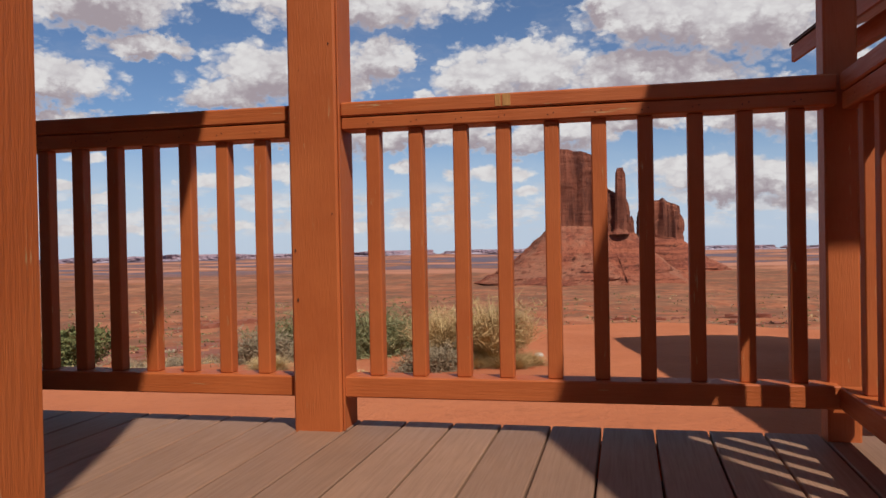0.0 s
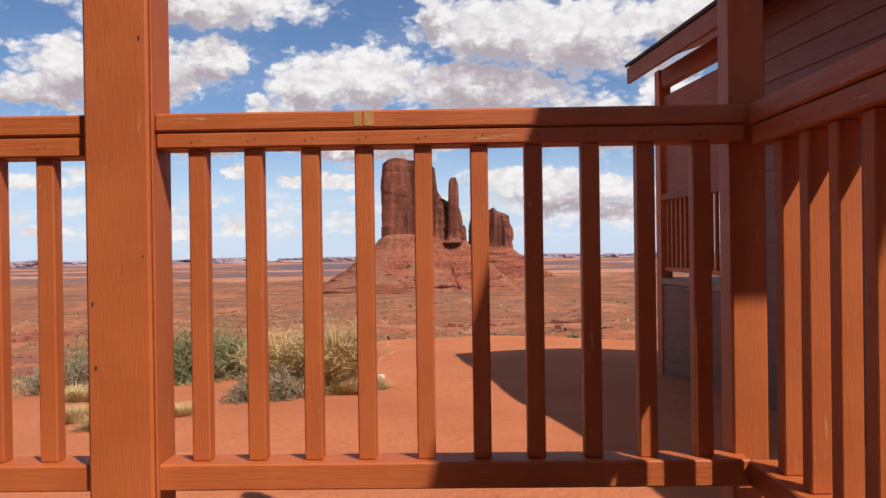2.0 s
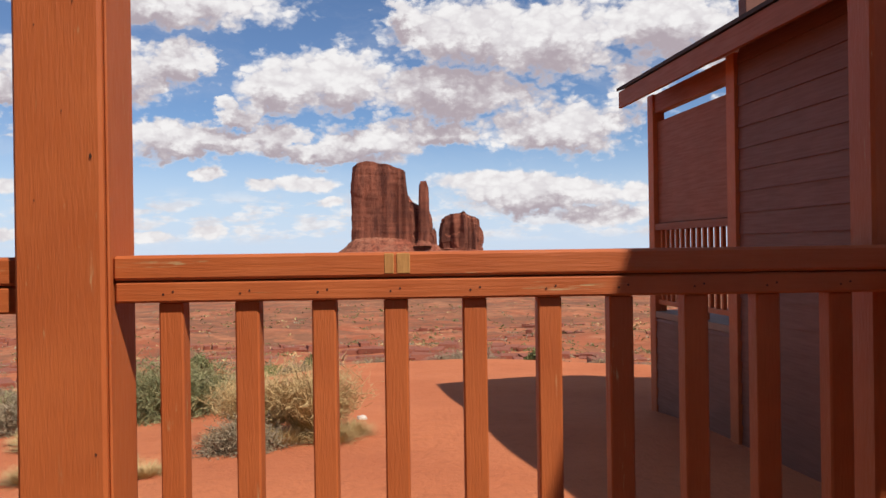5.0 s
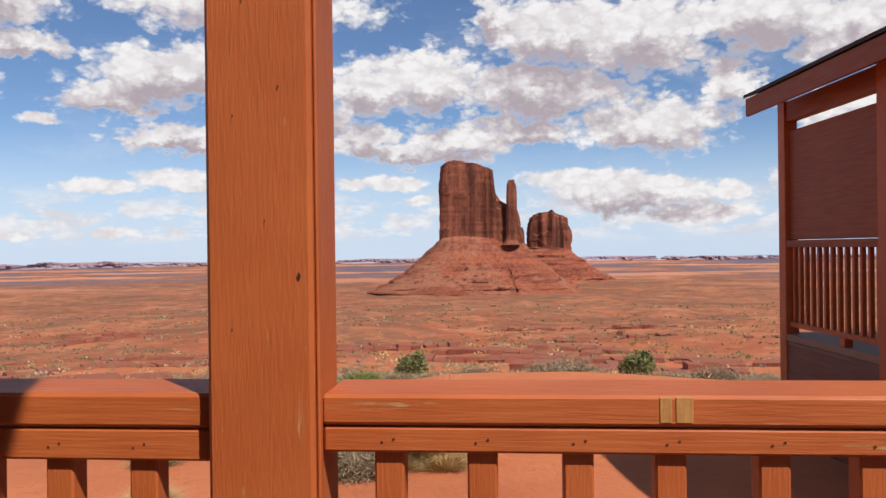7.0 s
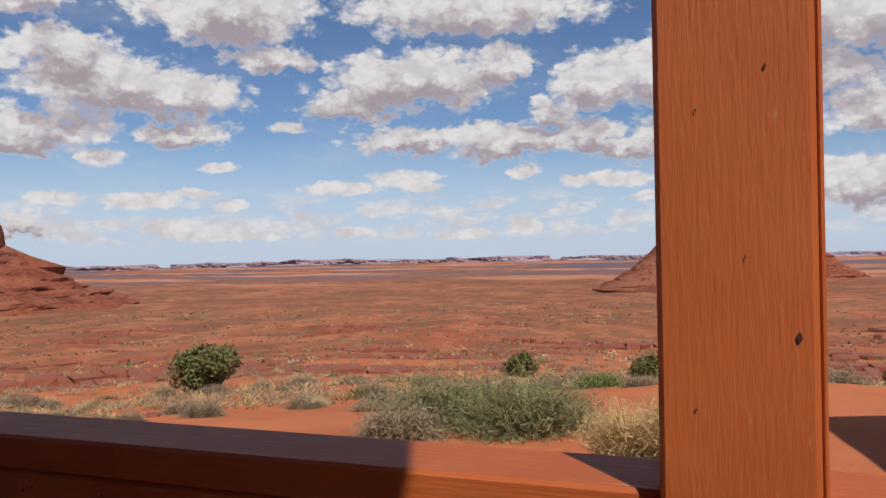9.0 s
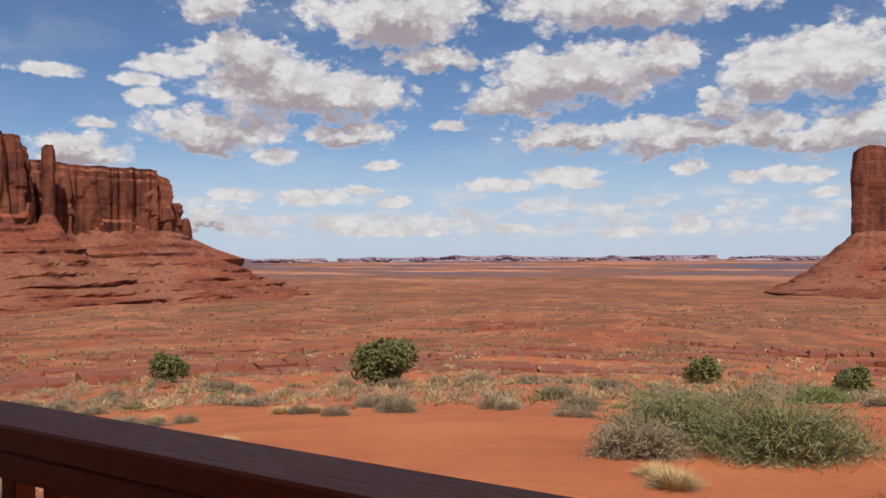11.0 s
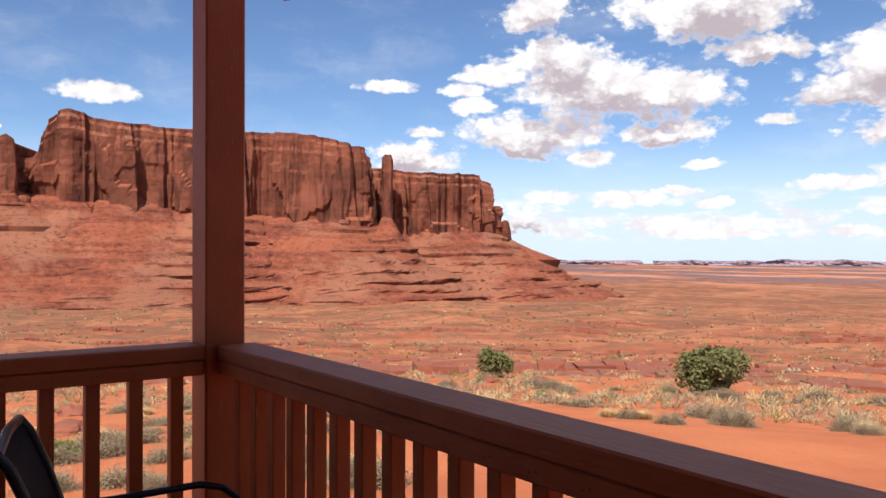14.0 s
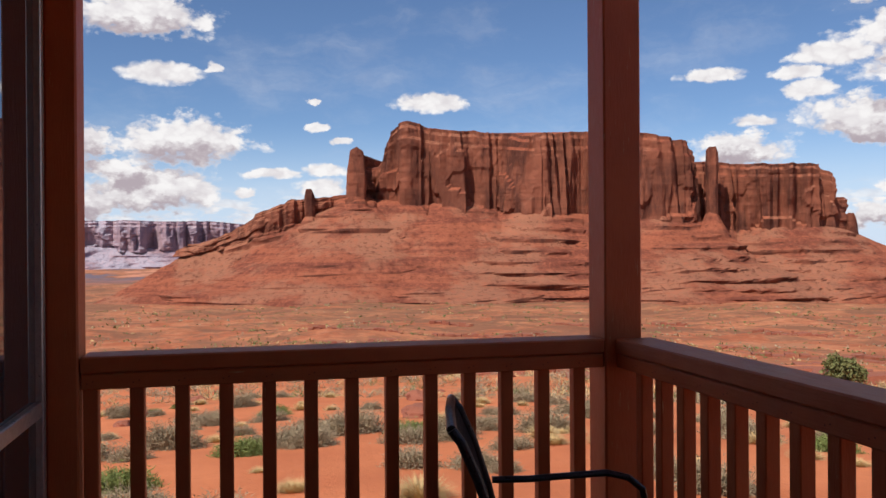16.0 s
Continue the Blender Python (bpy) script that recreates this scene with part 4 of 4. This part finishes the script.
for z0, z1 in ((0.03, 0.07), (0.84, 0.885), (2.41, 2.45)):
    part("window_frame", box(wx0 + 0.036, wx1 - 0.036, gy - 0.03, gy + 0.012, z0, z1, 0.003), frame_grey, window)
for z0, z1 in ((0.071, 0.839), (0.886, 2.409)):
    for a, b in ((wx0 + 0.0355, -2.551), (-2.499, wx1 - 0.0355)):
        part("pane", box(a, b, gy - 0.014, gy - 0.006, z0, z1), glass, window)
part("jamb", box(-4.31, wx0 - 0.001, WALL_Y - 0.12, WALL_Y + 0.005, 0.03, 2.45, 0.003), paint_z, window)

# roofs: own porch roof, and an added slab that shades the walkway's far side
def slab(name, outline, z0, z1, mat, parent=None, label=""):
    bm = bmesh.new()
    a = [bm.verts.new((x, y, z0)) for x, y in outline]
    b = [bm.verts.new((x, y, z1)) for x, y in outline]
    n = len(a)
    for k in range(n):
        bm.faces.new((a[k], a[(k + 1) % n], b[(k + 1) % n], b[k]))
    bm.faces.new(a[::-1])
    bm.faces.new(b)
    bmesh.ops.recalc_face_normals(bm, faces=bm.faces)
    return mesh_object(name, bm, mat, parent, label)


# out of view; the slanted right edge is invented to set the deck's shadow line
tagged(slab("ceiling", [(-4.5, BACK_Y - 0.3), (2.95, BACK_Y - 0.3), (0.95, -2.0), (0.08, 0.05), (-4.5, 0.05)], 2.60, 2.72, panel_mat), "painted boards under the porch roof, unseen edge slanted to shape its shadow", "ceiling", kind="structure")
tagged(slab("roof", [(-4.55, BACK_Y - 0.35), (2.9, BACK_Y - 0.35), (0.9, -1.98), (0.04, 0.09), (-4.55, 0.09)], 2.724, 2.80, shingle), "dark shingle porch roof over the deck, unseen edge slanted to shape its shadow", "roof", kind="structure")
# unseen light blocker; its notched outline shapes the shade on rails and deck
tagged(slab("walkway_canopy", [(1.57, -0.1), (2.31, -2.0), (4.26, -7.2), (4.55, -7.2), (2.69, -2.0), (2.54, -1.6), (2.5, -1.27), (3.1, -1.25), (3.2, -0.1)], 2.60, 2.72, panel_mat), "unseen slab added beside the walkway to shade the deck", "roof", kind="structure")

# the hip rafter that carries the corner of the eaves
tail = box(-0.02, 0.02, 0.0, 0.92, -0.05, 0.06, 0.003)
bmesh.ops.transform(tail, verts=tail.verts, matrix=pose(-4.28, 0.03, 2.665, -9, 0, 46))
tagged(mesh_object("rafter_tail", tail, paint_y), "painted rafter tail under the corner of the eaves", "trim", kind="structure")

# ---- next cabin, turned a few degrees ----
NEAR = pose(3.2, 7.91, 0, 0, 0, 5.8 + 180)
# own axes after the turn: +y runs back along its side wall towards the deck, -x is away from it
next_cabin = thing("next_cabin", "neighbouring red-brown cabin with porch and privacy panel", "cabin")
next_cabin.matrix_basis = NEAR


def nb(name, x0, x1, y0, y1, z0, z1, mat, bevel=0.004, label=""):
    return part(name, box(x0, x1, y0, y1, z0, z1, bevel), mat, next_cabin, label)


nb("porch_post", -0.14, 0.0, -0.02, 0.14, -1.3, 2.72, paint_z)
nb("porch_post", -5.6, -5.46, -0.02, 0.14, -1.3, 2.72, paint_z)
nb("corner_board", -0.14, 0.02, 1.962, 2.12, -1.2, 2.72, paint_z)
nb("header_beam", -0.12, -0.02, 0.142, 1.96, 2.50, 2.71, panel_mat)
nb("privacy_panel", -0.09, -0.05, 0.142, 1.96, 1.25, 2.40, panel_mat, 0.003, "flat painted privacy panel")
nb("cap_rail", -0.13, -0.01, 0.142, 1.96, 1.17, 1.245, panel_mat)
nb("bottom_rail", -0.10, -0.04, 0.142, 1.96, 0.33, 0.38, paint_y)
nb("rail_block", -0.11, -0.03, 1.2, 1.3, 0.25, 0.329, paint_y)
shared = None
for i in range(13):
    if shared is None:
        shared = nb("baluster", -0.02, 0.02, -0.02, 0.02, 0, 0.79, paint_z, 0.003)
        b = shared
    else:
        b = new("baluster", shared.data)
        b.parent = next_cabin
    b.location = (-0.07, 0.22 + 0.134 * i, 0.38)
nb("porch_floor", -5.6, -0.005, -0.02, 2.12, 0.18, 0.25, deck_wood)
nb("skirt", -5.58, -0.03, 0.141, 1.96, -1.3, 0.179, siding)
nb("wall", -5.6, -0.03, 2.124, 2.265, -1.2, 3.3, siding)
nb("wall", -0.15, -0.03, 2.27, 13.0, -1.2, 2.75, siding)
nb("wall", -5.6, -5.48, 2.27, 13.0, -1.2, 2.75, siding)
nb("wall", -5.6, -0.03, 13.002, 13.12, -1.2, 3.3, siding)
clapboards(next_cabin, -0.03, -0.029, 2.124, 13.1, -1.0, 2.72, "y", 1)
clapboards(next_cabin, -0.029, -0.0285, 0.142, 1.96, -1.0, 0.175, "y", 1)


def pitched(y0, y1, eave_x, ridge_x, eave_z, ridge_z, thick):
    bm = bmesh.new()
    prof = [(eave_x, eave_z), (ridge_x, ridge_z), (2 * ridge_x - eave_x, eave_z), (2 * ridge_x - eave_x, eave_z - thick), (ridge_x, ridge_z - thick), (eave_x, eave_z - thick)]
    a = [bm.verts.new((x, y0, z)) for x, z in prof]
    b = [bm.verts.new((x, y1, z)) for x, z in prof]
    for k in range(6):
        bm.faces.new((a[k], a[(k + 1) % 6], b[(k + 1) % 6], b[k]))
    for r in (a[::-1], b):
        bm.faces.new((r[0], r[1], r[4], r[5]))
        bm.faces.new((r[1], r[2], r[3], r[4]))
    bmesh.ops.recalc_face_normals(bm, faces=bm.faces)
    return bm


part("roof", pitched(-0.12, 13.4, 0.33, -2.8, 2.83, 3.95, 0.035), shingle, next_cabin, "dark shingle roof")
part("soffit", pitched(-0.10, 13.38, 0.30, -2.8, 2.79, 3.9, 0.05), panel_mat, next_cabin)
part("fascia", box(0.27, 0.31, -0.11, 13.39, 2.60, 2.788, 0.003), panel_mat, next_cabin)

# ---- patio chair ----
chair = thing("patio_chair", "black metal patio chair with a dark sling seat", "chair", at=(-3.76, -0.27, 0.0))
chair.rotation_euler.z = radians(-14)
chair.scale = (1, 1, 0.935)
for sx in (-0.24, 0.24):
    bm = bmesh.new()
    add_tube(bm, [(sx, 0.28, 0.012), (sx, 0.27, 0.2), (sx, 0.26, 0.50), (sx, 0.245, 0.575), (sx, 0.20, 0.615), (sx, 0.13, 0.632), (sx, 0.0, 0.622), (sx, -0.12, 0.612), (sx, -0.24, 0.61)], 0.012)
    part("arm", bm, chair_metal, chair)
    bm = bmesh.new()
    add_tube(bm, [(sx * .96, 0.25, 0.40), (sx * .96, 0.0, 0.385), (sx * .96, -0.17, 0.39), (sx * .96, -0.22, 0.45), (sx * .96, -0.255, 0.60), (sx * .96, -0.30, 0.75), (sx * .96, -0.345, 0.86), (sx * .96, -0.37, 0.895)], 0.014)
    part("side_frame", bm, chair_metal, chair)
    bm = bmesh.new()
    add_tube(bm, [(sx, -0.2, 0.40), (sx, -0.26, 0.2), (sx, -0.31, 0.012)], 0.012)
    part("leg", bm, chair_metal, chair)
bm = bmesh.new()
rows = []
for y, z in ((0.25, 0.40), (0.0, 0.375), (-0.17, 0.385), (-0.225, 0.45), (-0.258, 0.60), (-0.303, 0.75), (-0.348, 0.86), (-0.372, 0.893)):
    rows.append([bm.verts.new((sxx, y, z - 0.012 * (1 - (sxx / 0.23) ** 2))) for sxx in (-0.23, -0.12, 0, 0.12, 0.23)])
for a, b in zip(rows, rows[1:]):
    for k in range(4):
        bm.faces.new((a[k], a[k + 1], b[k + 1], b[k]))
bmesh.ops.solidify(bm, geom=bm.faces[:], thickness=0.006)
part("sling", bm, chair_mesh, chair)
part("cross_bar", add_tube(bmesh.new(), [(-0.23, -0.37, 0.895), (0, -0.375, 0.905), (0.23, -0.37, 0.895)], 0.014), chair_metal, chair)
part("cross_bar", add_tube(bmesh.new(), [(-0.23, 0.25, 0.40), (0.23, 0.25, 0.40)], 0.012), chair_metal, chair)
